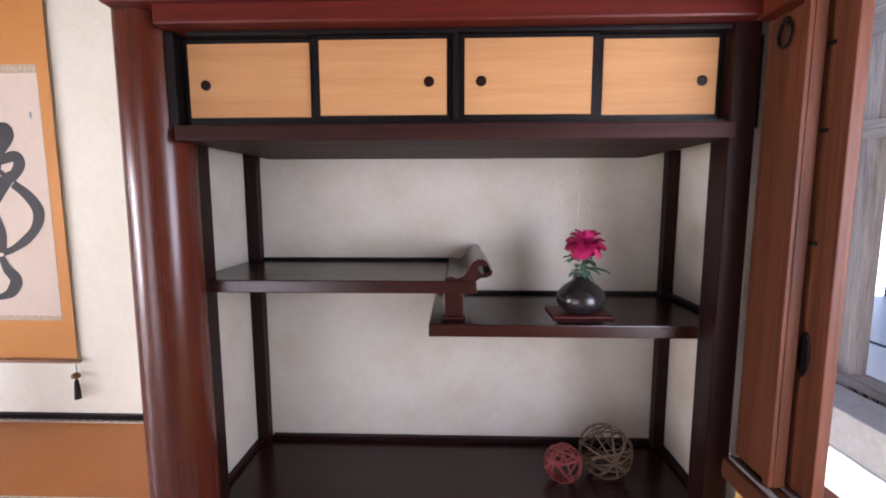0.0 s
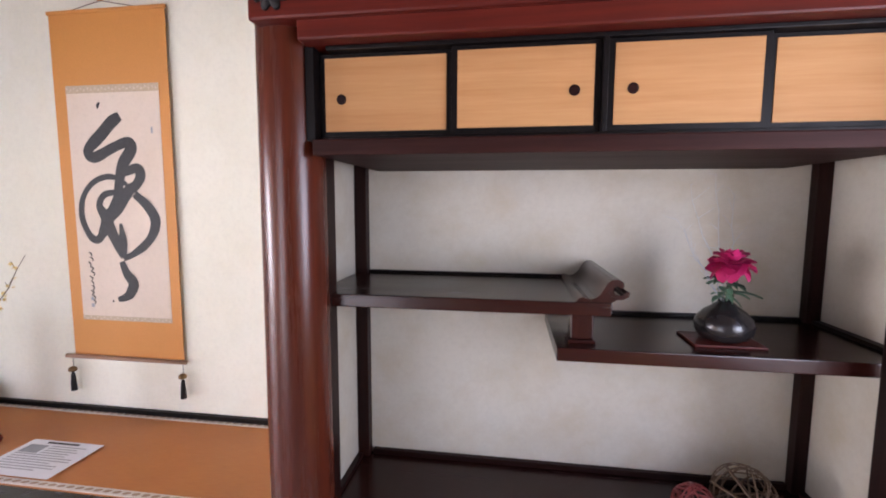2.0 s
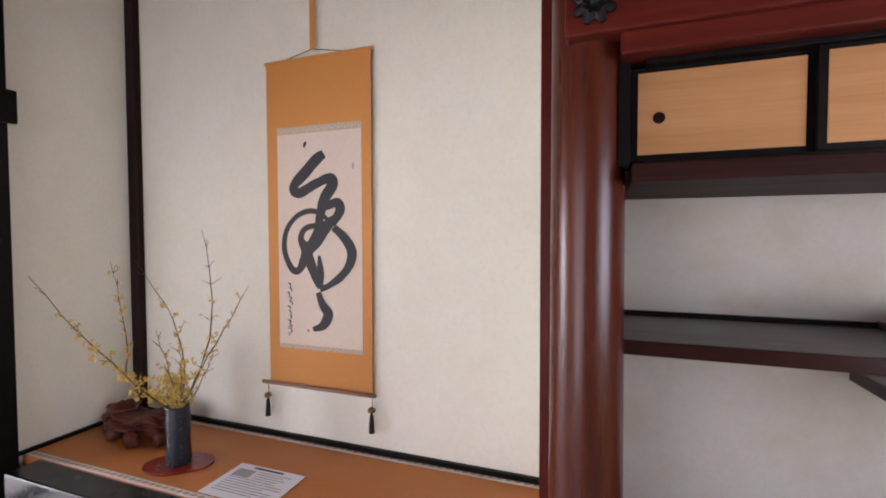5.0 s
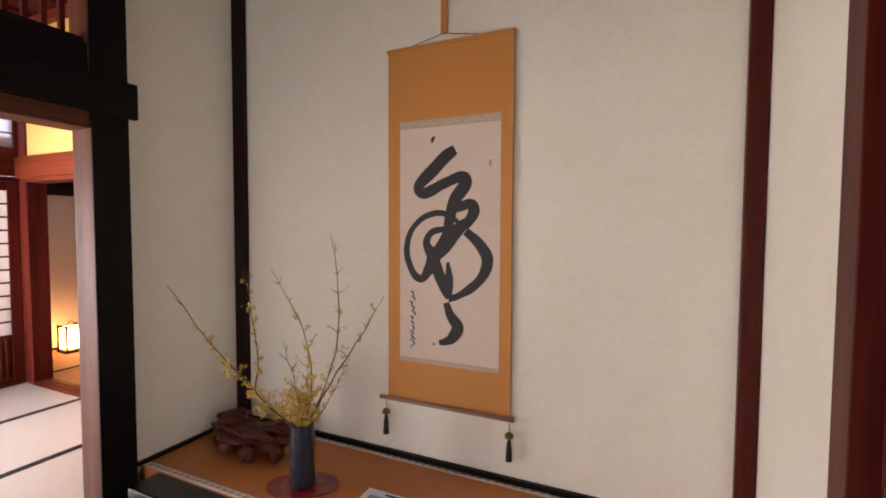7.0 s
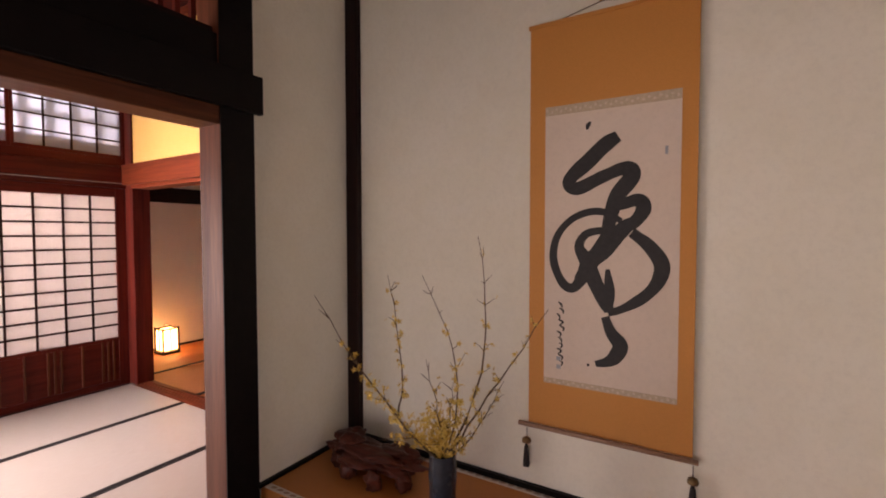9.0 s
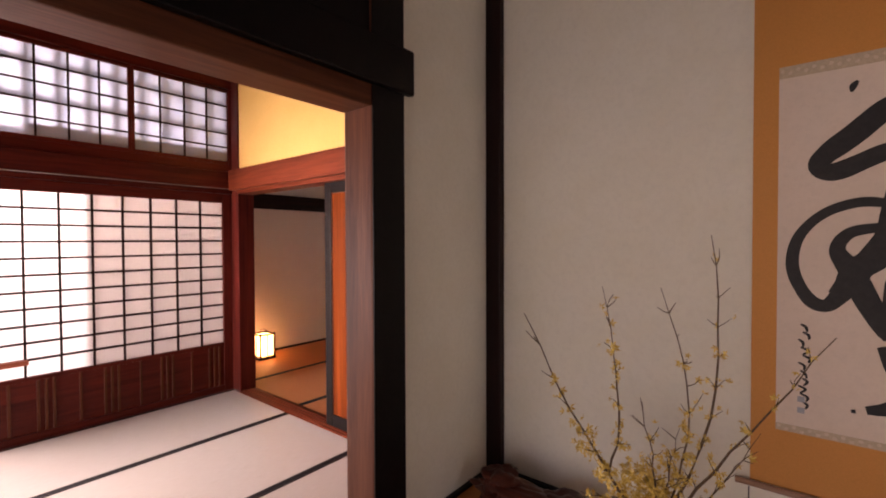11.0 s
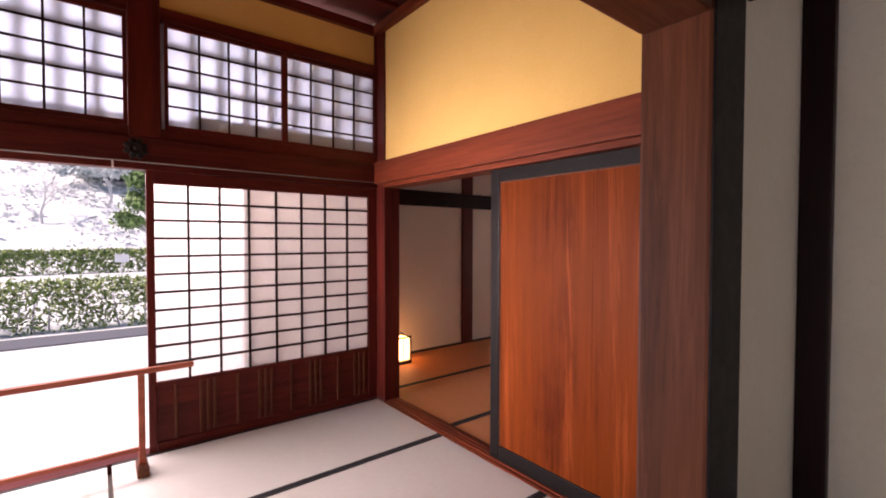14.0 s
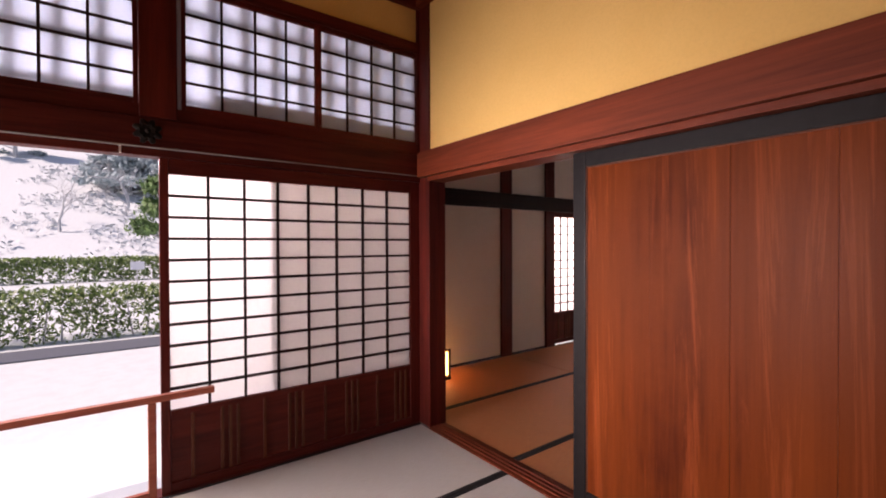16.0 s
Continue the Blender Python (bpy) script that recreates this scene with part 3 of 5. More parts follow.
transom(1.140, 1.893, 4, "small shoji transom window with a lattice shadow behind the paper")
transom(1.894, 2.652, 4, "small shoji transom window with white paper")
transom(0.02, 0.948, 5, "shoji transom window with white paper")
transom(-0.91, 0.019, 5, "shoji transom window with white paper")
lat = thing("outer_lattice", (SX - 0.16, 0.9, 2.03), "weathered outer wooden lattice behind the transom", "lattice")
for k in range(22):
    y = -0.85 + 0.165 * k
    part("upright_bar", bm_box((SX - 0.075, y - 0.026, 2.0), (SX - 0.04, y + 0.026, 2.75)), W_GREY["z"], lat)
for z in (2.10, 2.33, 2.56):
    part("cross_bar", bm_box((SX - 0.095, -0.95, z - 0.02), (SX - 0.0755, 2.65, z + 0.02)), W_GREY["y"], lat)

part("low_board", bm_box((SX - 0.036, 1.32, 2.0), (SX - 0.028, 2.65, 2.155)), W_GREY["y"], lat, "weathered board low in the lattice")
setting("rail_peg", (SX + 0.0305, 0.866, 1.774), (SX + 0.036, 0.876, 1.811), HERI_W, "small pale peg on the head rail")

# metal crests that cover the nail heads
def crest(at, facing, label, radius=0.045):
    t = thing("nail_crest", at, label, "nail cover", "crests")
    bm = bmesh.new()
    n = 64
    rings = []
    for r, h in ((1.0, 0.0), (0.97, 0.006), (0.55, 0.013), (0.25, 0.009)):
        ring = []
        for k in range(n):
            a = 2 * math.pi * k / n
            rr = radius * r * (1 - 0.30 * r * abs(math.cos(4 * a)) ** 4)
            u, v = rr * math.cos(a), rr * math.sin(a)
            ring.append(bm.verts.new((at[0] + h, at[1] + u, at[2] + v) if facing == "x" else (at[0] + u, at[1] - h, at[2] + v)))
        rings.append(ring)
    for a, b in zip(rings, rings[1:]):
        for k in range(n):
            bm.faces.new((a[k], a[(k + 1) % n], b[(k + 1) % n], b[k]))
    bm.faces.new(rings[-1])
    part("petals", bm, IRON, t)
    c = bmesh.new()
    bmesh.ops.create_uvsphere(c, u_segments=14, v_segments=8, radius=0.011)
    bmesh.ops.translate(c, verts=c.verts, vec=(at[0] + 0.011, at[1], at[2]) if facing == "x" else (at[0], at[1] - 0.011, at[2]))
    part("boss", c, IRON, t, smooth=True)


crest((SX + 0.0445, 0.985, 1.893), "x", "dark iron flower-shaped nail cover on the tie rail", 0.066)

# ---- wooden sliding door ----
d = thing("sliding_door", (-4.0, DY, 0.006), "reddish cedar board sliding door in a black frame", "door")
DX0, DX1 = -4.612, -3.215
for a, b in ((DX0, DX0 + 0.07), (DX1 - 0.07, DX1)):
    part("stile", bm_box((a, DY - 0.02, 0.016), (b, DY + 0.014, 1.764), 0.004), BLACK, d, "black lacquered stile")
part("top_rail", bm_box((DX0 + 0.071, DY - 0.019, 1.69), (DX1 - 0.071, DY + 0.013, 1.764), 0.004), BLACK, d, "black top rail")
part("bottom_rail", bm_box((DX0 + 0.071, DY - 0.019, 0.016), (DX1 - 0.071, DY + 0.013, 0.10), 0.004), BLACK, d, "black bottom rail")
part("inner_bead", bm_box((DX0 + 0.071, DY - 0.013, 1.684), (DX1 - 0.071, DY, 1.6895)), W_OLD["x"], d, "thin pale bead")
part("inner_bead", bm_box((DX0 + 0.071, DY - 0.013, 0.1005), (DX0 + 0.076, DY, 1.684)), W_OLD["z"], d, "thin pale bead")
w = (DX1 - DX0 - 0.152) / 4
for k in range(4):
    a = DX0 + 0.076 + w * k
    part("board", bm_box((a, DY - 0.008 - 0.0006 * (k % 2), 0.1005), (a + w - 0.0008, DY + 0.006, 1.684), 0.0008), W_DOOR, d)

pull = bm_lathe([(0.030, 0.0), (0.030, 0.004), (0.024, 0.005), (0.021, 0.001), (0.004, 0.0005)], 28)
bmesh.ops.rotate(pull, cent=(0, 0, 0), matrix=Matrix.Rotation(radians(90), 3, "X"), verts=pull.verts)
bmesh.ops.translate(pull, verts=pull.verts, vec=(-3.395, DY - 0.0088, 0.885))
part("finger_pull", pull, BRASS, d, "round dark brass finger pull", True)

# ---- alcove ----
FIT[0] = ALCOVE_FIT
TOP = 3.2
setting("alcove_post_west", (-3.147, 2.490, 0.255), (-3.068, TY - 0.001, TOP), W_DARK["z"], "dark corner post of the alcove", 0.006, "post")
setting("alcove_post_east", (-0.640, 2.497, 0.255), (-0.574, TY - 0.001, TOP), W_RED["z"], "red-brown slim corner post of the alcove", 0.006, "post")
setting("alcove_floor", (-3.147, 1.93, -0.06), (-0.573, TY - 0.001, 0.254), GOZA, "tan woven mat on the raised alcove floor", category="floor")
setting("alcove_edge_beam", (-3.006, 1.785, -0.06), (-0.56, 1.929, 0.2535), LACQUER, "black lacquered front beam of the alcove floor", 0.01, "beam")
setting("alcove_base_strip", (-3.084, 2.508, 0.254), (-0.641, TY - 0.001, 0.282), BLACK, "black strip along the alcove wall")
setting("alcove_base_strip_west", (-3.147, 1.84, 0.254), (-3.128, 2.496, 0.272), BLACK, "black strip along the alcove side wall")
for y0 in (1.931, 2.484):
    h = thing("mat_edging", (-1.85, y0 + 0.014, 0.254), "white brocade edging of the alcove mat", "mat edging")
    part("band", bm_box((-3.12, y0, 0.2545), (-0.575, y0 + 0.034, 0.2575), 0.001), HERI_W, h)
    bm = bmesh.new()
    n = 62
    for k in range(n):
        cx = -3.10 + 2.52 * (k + 0.5) / n
        vs = []
        for q in range(10):
            a = 2 * math.pi * q / 10
            vs.append(bm.verts.new((cx + 0.015 * math.cos(a) + 0.006 * math.sin(a), y0 + 0.017 + 0.009 * math.sin(a), 0.2582)))
        bm.faces.new(vs)
    part("braid", bm, BRAID, h, "row of faded woven motifs")

# polished alcove post
bm = bmesh.new()
seg, rings = 40, []
for i in range(25):
    z = -0.06 + 3.2 * i / 24
    ring = []
    for k in range(seg):
        a = 2 * math.pi * k / seg
        r = 0.0835 + 0.0025 * math.sin(1.7 * z + 0.6) + 0.0018 * noise.noise((2 * math.cos(a), 2 * math.sin(a), 1.3 * z))
        ring.append(bm.verts.new((-0.456 + r * math.cos(a), 1.692 + r * math.sin(a), z)))
    rings.append(ring)
for a, b in zip(rings, rings[1:]):
    for k in range(seg):
        bm.faces.new((a[k], a[(k + 1) % seg], b[(k + 1) % seg], b[k]))
solid("alcove_post", bm, W_COL, "polished round red-brown alcove post", "post", "structure", True)

# hanging scroll
sc = thing("hanging_scroll", (-1.81, 2.50, 0.55), "ochre silk hanging scroll with large black brush calligraphy", "hanging scroll")
SYF = 2.512
part("mount", bm_box((-2.110, SYF, 0.56), (-1.485, SYF + 0.003, 2.245)), SILK, sc, "ochre silk mount")
part("paper_field", bm_box((-2.043, SYF - 0.0015, 0.747), (-1.538, SYF - 0.0002, 1.905)), SCROLL, sc, "aged paper with brushed calligraphy")
for z0, z1 in ((1.868, 1.905), (0.747, 0.770)):
    part("brocade_strip", bm_box((-2.043, SYF - 0.0028, z0), (-1.538, SYF - 0.0016, z1)), BROCADE, sc, "pale patterned brocade strip")
    bm = bmesh.new()
    for k in range(26):
        cx, cz = -2.035 + 0.0194 * k, (z0 + z1) / 2 + 0.004 * (-1) ** k
        vs = [bm.verts.new((cx + 0.006 * math.cos(q * math.pi / 3 + k), SYF - 0.0034, cz + 0.006 * math.sin(q * math.pi / 3 + k))) for q in range(6)]
        bm.faces.new(vs)
    part("brocade_pattern", bm, BROCADE_P, sc)
part("top_stave", bm_box((-2.117, SYF - 0.006, 2.238), (-1.479, SYF + 0.006, 2.254), 0.002), SILK, sc)
bm = bmesh.new()
bm_tube(bm, [(-2.15, SYF - 0.012, 0.553), (-1.465, SYF - 0.012, 0.553)], [0.010, 0.010], 14)
part("roller", bm, ROD, sc, "wooden roller rod", True)
bm = bmesh.new()
bm_tube(bm, [(-1.99, SYF, 2.252), (-1.825, SYF - 0.004, 2.285), (-1.805, SYF - 0.004, 2.285), (-1.63, SYF, 2.252)], [0.002] * 4, 6)
part("hanging_cord", bm, RATTAN_B, sc)
part("hanging_ribbon", bm_box((-1.830, SYF - 0.004, 2.285), (-1.800, SYF - 0.002, 2.92)), SILK, sc, "ochre ribbon up to the hook")


def stroke(bm, pts, wide, y):
    """A flat brush stroke along (u, v, width) points on the scroll paper, u to the east and v down."""
    line = smooth_line([(u, v, wd) for u, v, wd in pts], 7)
    prev = None
    for i, (u, v, wd) in enumerate(line):
        du = line[min(i + 1, len(line) - 1)] - line[max(i - 1, 0)]
        n = Vector((-du[1] * 1.158, du[0] * 0.505)).normalized()
        h = wide * max(0.1, wd) * (1 + 0.14 * noise.noise((u * 9, v * 9, 3)))
        x, z = -2.043 + u * 0.505, 1.905 - v * 1.158
        a = bm.verts.new((x + h * n[0] * 1.0, y, z - h * n[1]))
        b = bm.verts.new((x - h * n[0] * 1.0, y, z + h * n[1]))
        if prev:
            bm.faces.new((prev[0], a, b, prev[1]))
        prev = (a, b)


STROKES = [
    [(0.57, 0.128, 1.0), (0.47, 0.155, 1.35), (0.36, 0.20, 1.45), (0.20, 0.265, 1.2), (0.265, 0.296, 1.2), (0.47, 0.258, 1.1), (0.64, 0.235, 1.1), (0.67, 0.266, 1.35), (0.565, 0.33, 1.3), (0.515, 0.41, 1.15), (0.485, 0.47, 1.15), (0.37, 0.561, 1.35), (0.29, 0.62, 1.2)],
    [(0.58, 0.36, 0.8), (0.72, 0.343, 1.15), (0.755, 0.373, 1.3), (0.70, 0.413, 1.1), (0.62, 0.435, 1.2), (0.497, 0.50, 1.5), (0.37, 0.551, 1.5), (0.319, 0.60, 1.2), (0.242, 0.645, 0.9), (0.153, 0.629, 0.85), (0.077, 0.551, 0.75), (0.102, 0.467, 0.65), (0.217, 0.405, 0.65), (0.37, 0.378, 0.65), (0.497, 0.384, 0.55), (0.60, 0.412, 0.45)],
    [(0.676, 0.449, 0.9), (0.804, 0.497, 1.05), (0.885, 0.555, 1.25), (0.855, 0.615, 1.15), (0.753, 0.667, 0.9), (0.60, 0.71, 0.75), (0.51, 0.722, 0.8)],
    [(0.497, 0.44, 0.6), (0.344, 0.454, 0.7), (0.285, 0.498, 0.85), (0.344, 0.55, 1.3), (0.42, 0.63, 1.3), (0.50, 0.70, 1.1), (0.515, 0.722, 0.7)],
    [(0.505, 0.575, 0.35), (0.52, 0.65, 0.9), (0.515, 0.715, 0.7)],
    [(0.49, 0.738, 0.75), (0.536, 0.79, 1.0), (0.605, 0.832, 1.25), (0.561, 0.876, 1.15), (0.50, 0.895, 0.9), (0.42, 0.905, 0.5)],
    [(0.375, 0.912, 0.25), (0.355, 0.913, 0.2)],
    [(0.365, 0.070, 0.2), (0.345, 0.082, 0.4), (0.338, 0.096, 0.15)],
]
for i, s in enumerate(STROKES):
    bm = bmesh.new()
    stroke(bm, s, 0.0225, SYF - 0.0022 - 0.0003 * i)
    part("brush_stroke", bm, INK, sc, "black ink brush stroke")
rng = random.Random(4)
bm = bmesh.new()
for k in range(11):
    v = 0.70 + 0.021 * k
    u = 0.14 + 0.012 * math.sin(k * 2.1)
    stroke(bm, [(u - 0.02, v, 0.7), (u + 0.02 * rng.random(), v + 0.008, 1), (u + 0.015 - 0.03 * rng.random(), v + 0.02, 0.6)], 0.004, SYF - 0.0022)
part("signature", bm, INK, sc, "small column of brushed signature marks")
for u, v, sw, sh in ((0.125, 0.905, 0.009, 0.009), (0.125, 0.935, 0.009, 0.009), (0.905, 0.188, 0.005, 0.015)):
    x, z = -2.043 + u * 0.505, 1.905 - v * 1.158
    part("seal", bm_box((x - sw, SYF - 0.0026, z - sh), (x + sw, SYF - 0.0018, z + sh)), PRINT, sc, "small dark seal stamp")
for x in (-2.112, -1.482):
    w_ = thing("scroll_weight", (x, SYF - 0.014, 0.38), "dark scroll weight with a black tassel", "scroll weight", "scroll weights")
    bm = bmesh.new()
    bm_tube(bm, [(x, SYF - 0.014, 0.54), (x, SYF - 0.014, 0.495)], [0.0018, 0.0018], 6)
    part("cord", bm, TASSEL, w_)
    part("weight", bm_lathe([(0.004, 0.0), (0.018, 0.006), (0.02, 0.014), (0.016, 0.024), (0.004, 0.03)], 18, (x, SYF - 0.02, 0.470)), BRASS, w_, "grey-brown weight", True)
    part("tassel", bm_lathe([(0.0145, 0.0), (0.0125, 0.05), (0.009, 0.085), (0.004, 0.098)], 14, (x, SYF - 0.02, 0.372)), TASSEL, w_, "black tassel", True)

# vase with yellow branches on a red dish
VX, VY = -2.31, 2.115
dish = thing("lacquer_dish", (VX, VY, 0.2545), "thin red lacquer board under the vase", "dish")
bm = bmesh.new()
outline = []
for k in range(36):
    a = 2 * math.pi * k / 36
    r = 0.125 * (1 + 0.22 * math.cos(2 * a) + 0.05 * math.cos(4 * a + 0.6))
    outline.append((VX + 1.0 * r * math.cos(a + 0.5), VY + r * math.sin(a + 0.5)))
lo_ = [bm.verts.new((x, y, 0.2548)) for x, y in outline]
hi_ = [bm.verts.new((x, y, 0.264)) for x, y in outline]
for k in range(36):
    bm.faces.new((lo_[k], lo_[(k + 1) % 36], hi_[(k + 1) % 36], hi_[k]))
bm.faces.new(hi_)
part("board", bm, REDLAC, dish)
vase = thing("tall_vase", (VX, VY, 0.264), "tall ribbed blue-grey ceramic vase holding flowering branches", "vase")
prof = [(0.048, 0.0)]
for k in range(27):
    prof += [(0.053 + 0.002 * math.sin(0.4 * k), 0.004 + 0.010 * k), (0.0505, 0.009 + 0.010 * k)]
prof += [(0.054, 0.275), (0.050, 0.278), (0.046, 0.272), (0.046, 0.20)]
part("body", bm_lathe(prof, 40, (VX, VY, 0.2642)), BLUEGREY, vase, smooth=True)

br = thing("flowering_branches", (VX, VY, 0.47), "bare branches with small yellow blossoms in the vase", "branches")
rng = random.Random(11)
ROOT = Vector((VX, VY, 0.50))
# tip, sideways bow, point of the first branch from which it parts (or none)
SPRAYS = [((-2.479, 1.636, 1.192), (0.0, 0.0, -0.05), 0.0), ((-2.382, 1.873, 1.240), (0.03, 0.0, -0.02), 0.43), ((-2.245, 1.880, 1.245), (0.065, 0.05, 0.03), 0.0),
         ((-2.178, 2.150, 1.372), (0.075, 0.055, 0.0), 0.0), ((-1.915, 2.160, 1.120), (-0.01, -0.01, -0.02), 0.0), ((-2.50, 1.98, 0.60), (0.0, 0.0, 0.05), 0.0),
         ((-2.06, 2.12, 0.86), (0.02, 0.0, -0.02), 0.0), ((-2.33, 2.03, 0.92), (0.015, 0.0, 0.0), 0.0), ((-2.24, 2.08, 0.84), (0.0, 0.01, 0.0), 0.0)]
nodes_on, first = [], []
for i, (tip, bow, parts_at) in enumerate(SPRAYS):
    tip, bow = Vector(tip), Vector(bow)
    start = first[int(10 * parts_at)] if parts_at else ROOT
    pts = []
    for k in range(11):
        u = k / 10
        p = start.lerp(tip, u) + bow * math.sin(math.pi * u ** 0.85)
        p += Vector((rng.uniform(-1, 1), rng.uniform(-1, 1), rng.uniform(-1, 1))) * 0.005 * (0 < k < 10)
        pts.append(p)
    first = first or pts
    long_ = (tip - start).length
    thick = 0.0052 if i in (0, 3, 4) else 0.0036
    bm = bmesh.new()
    bm_tube(bm, pts, [thick * (1 - 0.80 * k / 10) for k in range(11)], 6)
    for k in range(2, 10):
        for side in range(2 if rng.random() < 0.6 else 1):
            d0 = (pts[k] - pts[k - 1]).normalized()
            out = Vector((rng.uniform(-1, 1), rng.uniform(-0.7, 0.7), rng.uniform(-0.3, 0.7))).normalized()
            ln = rng.uniform(0.018, 0.05) if rng.random() < 0.72 else rng.uniform(0.07, 0.13) * (1.15 - k / 10)
            e = pts[k] + (d0 * 0.7 + out * 0.8).normalized() * ln
            m_ = pts[k].lerp(e, 0.5) + Vector((rng.uniform(-1, 1), rng.uniform(-1, 1), rng.uniform(-1, 1))) * 0.004
            bm_tube(bm, [pts[k], m_, e], [0.0016, 0.0012, 0.0007], 5)
            nodes_on += [(m_, k), (e, k), (pts[k], k)]
            if i in (0, 5) and 3 <= k <= 7:
                nodes_on += [(m_ + Vector((0, 0, -0.02)), 3), (e, 3), (pts[k - 1].lerp(pts[k], 0.5), 4)]
    part("branch", bm, TWIG, br)
for k in range(230):
    a, h_ = rng.random() * 6.28, rng.random()
    w_ = 0.035 + 0.10 * h_
    nodes_on.append((ROOT + Vector((math.cos(a) * rng.uniform(0, w_) - 0.03 * h_, math.sin(a) * rng.uniform(0, w_), 0.03 + 0.16 * h_)), 0))
bm = bmesh.new()
for c, k in nodes_on:
    for q in range(rng.choice((1, 2, 3)) if k < 5 else rng.choice((0, 1, 1, 2)) if k < 8 else rng.choice((0, 0, 0, 1))):
        o = c + Vector((rng.uniform(-1, 1), rng.uniform(-1, 1), rng.uniform(-1, 1))) * 0.012
        turn = Euler((rng.uniform(0, 6), rng.uniform(0, 6), rng.uniform(0, 6))).to_matrix()
        size = rng.uniform(0.008, 0.014)
        for f in range(5):
            a = 2 * math.pi * f / 5
            w1 = o + turn @ Vector((0.5 * size * math.cos(a - 0.5), 0.5 * size * math.sin(a - 0.5), 0.1 * size))
            w2 = o + turn @ Vector((size * math.cos(a), size * math.sin(a), 0.5 * size))
            w3 = o + turn @ Vector((0.5 * size * math.cos(a + 0.5), 0.5 * size * math.sin(a + 0.5), 0.1 * size))
            bm.faces.new([bm.verts.new(o), bm.verts.new(w1), bm.verts.new(w2), bm.verts.new(w3)])
part("blossoms", bm, YFLOWER, br, "many small yellow blossoms")["kind"] = "stuff"

# burl wood ornament
def gnarl(bm, centre, size, seed, sub=4):
    """A knotted lump: a ball pushed about by two scales of noise."""
    b = bmesh.new()
    bmesh.ops.create_icosphere(b, subdivisions=sub, radius=1)
    for v in b.verts:
        p = v.co.copy()
        k = 1 + 0.45 * noise.noise(p * 1.8 + Vector((seed, 1, 7))) + 0.18 * noise.noise(p * 4.5 + Vector((1, seed, 2)))
        q = Vector((centre[0] + size[0] * p.x * k, centre[1] + size[1] * p.y * k, centre[2] + size[2] * p.z * k))
        q.z = max(q.z, 0.2545)
        v.co = q
    me = bpy.data.meshes.new("tmp")
    b.to_mesh(me)
    b.free()
    bm.from_mesh(me)
    bpy.data.meshes.remove(me)


bm = bmesh.new()
gnarl(bm, (-2.78, 2.27, 0.335), (0.25, 0.105, 0.05), 3, 5)
gnarl(bm, (-2.93, 2.28, 0.375), (0.085, 0.08, 0.045), 9)
gnarl(bm, (-2.66, 2.30, 0.365), (0.10, 0.07, 0.035), 5)
for q, (x, y) in enumerate(((-2.86, 2.185), (-2.70, 2.165), (-2.58, 2.23), (-2.97, 2.24), (-2.75, 2.35))):
    gnarl(bm, (x, y, 0.288), (0.038, 0.034, 0.05), 11 + 3 * q, 3)
solid("burl_ornament", bm, BURL, "gnarled red-brown burl wood ornament on the mat", "ornament", smooth=True)

# printed notice
no = thing("notice_sheet", (-1.85, 2.10, 0.2545), "white printed notice sheet lying on the alcove mat", "notice")
def sheet_box(u0, u1, v0, v1, z, h):
    return bm_box((-2.03 + 0.36 * u0, 1.972 + 0.252 * v0, z), (-2.03 + 0.36 * u1, 1.972 + 0.252 * v1, z + h))
part("sheet", sheet_box(0, 1, 0, 1, 0.2582, 0.001), SHEET, no)
part("heading_bar", sheet_box(0.25, 0.7, 0.90, 0.95, 0.2594, 0.0004), INK, no, "unreadable printed heading")
part("picture_block", sheet_box(0.08, 0.34, 0.60, 0.84, 0.2594, 0.0004), PRINT, no, "small grey printed picture")
rng = random.Random(3)
for k in range(11):
    v = 0.82 - 0.066 * k
    u0 = 0.38 if v > 0.56 else 0.08
    part("print_line", sheet_box(u0, 0.93 - 0.25 * rng.random(), v, v + 0.022, 0.2594, 0.0003), PRINT, no, "unreadable line of print")

# ---- shelf niche ----
setting("niche_floor", (-0.44, 1.66, 0.30), (1.083, NY - 0.001, 0.392), W_SHELF["x"], "dark glossy board floor of the niche", 0.004, "floor")
setting("niche_floor_front", (-0.44, 1.60, -0.06), (1.02, 1.659, 0.398), W_SHELF["x"], "dark front board under the niche", 0.004)
setting("niche_base_strip", (-0.39, NY - 0.022, 0.392), (1.042, NY - 0.001, 0.412), W_DARK["x"], "dark strip along the niche wall", 0.003)
setting("niche_base_strip_west", (-0.441, 1.70, 0.392), (-0.42, 2.105, 0.408), W_DARK["y"], "dark strip along the niche side wall", 0.003)
setting("niche_base_strip_east", (1.063, 1.70, 0.392), (1.084, 2.105, 0.408), W_DARK["y"], "dark strip along the niche side wall", 0.003)
setting("niche_post_back_west", (-0.441, 2.107, 0.392), (-0.398, NY - 0.001, 1.48), W_DARK["z"], "dark slim corner post of the niche", 0.004, "post")
setting("niche_post_back_east", (1.044, 2.107, 0.392), (1.084, NY - 0.001, 1.48), W_DARK["z"], "dark slim corner post of the niche", 0.004, "post")
setting("niche_post_front_west", (-0.44, 1.70, -0.06), (-0.378, 1.78, 1.76), W_DARK["z"], "dark jamb board of the niche", 0.004, "post")
setting("niche_post_front_east", (0.955, FY, -0.06), (1.014, 1.70, 1.76), W_DARK["z"], "dark front post of the niche", 0.006, "post")
setting("niche_lintel", (-0.388, FY - 0.03, 1.719), (1.014, 1.70, 1.80), W_RED["x"], "red-brown lintel over the niche cupboard", 0.006, "lintel")
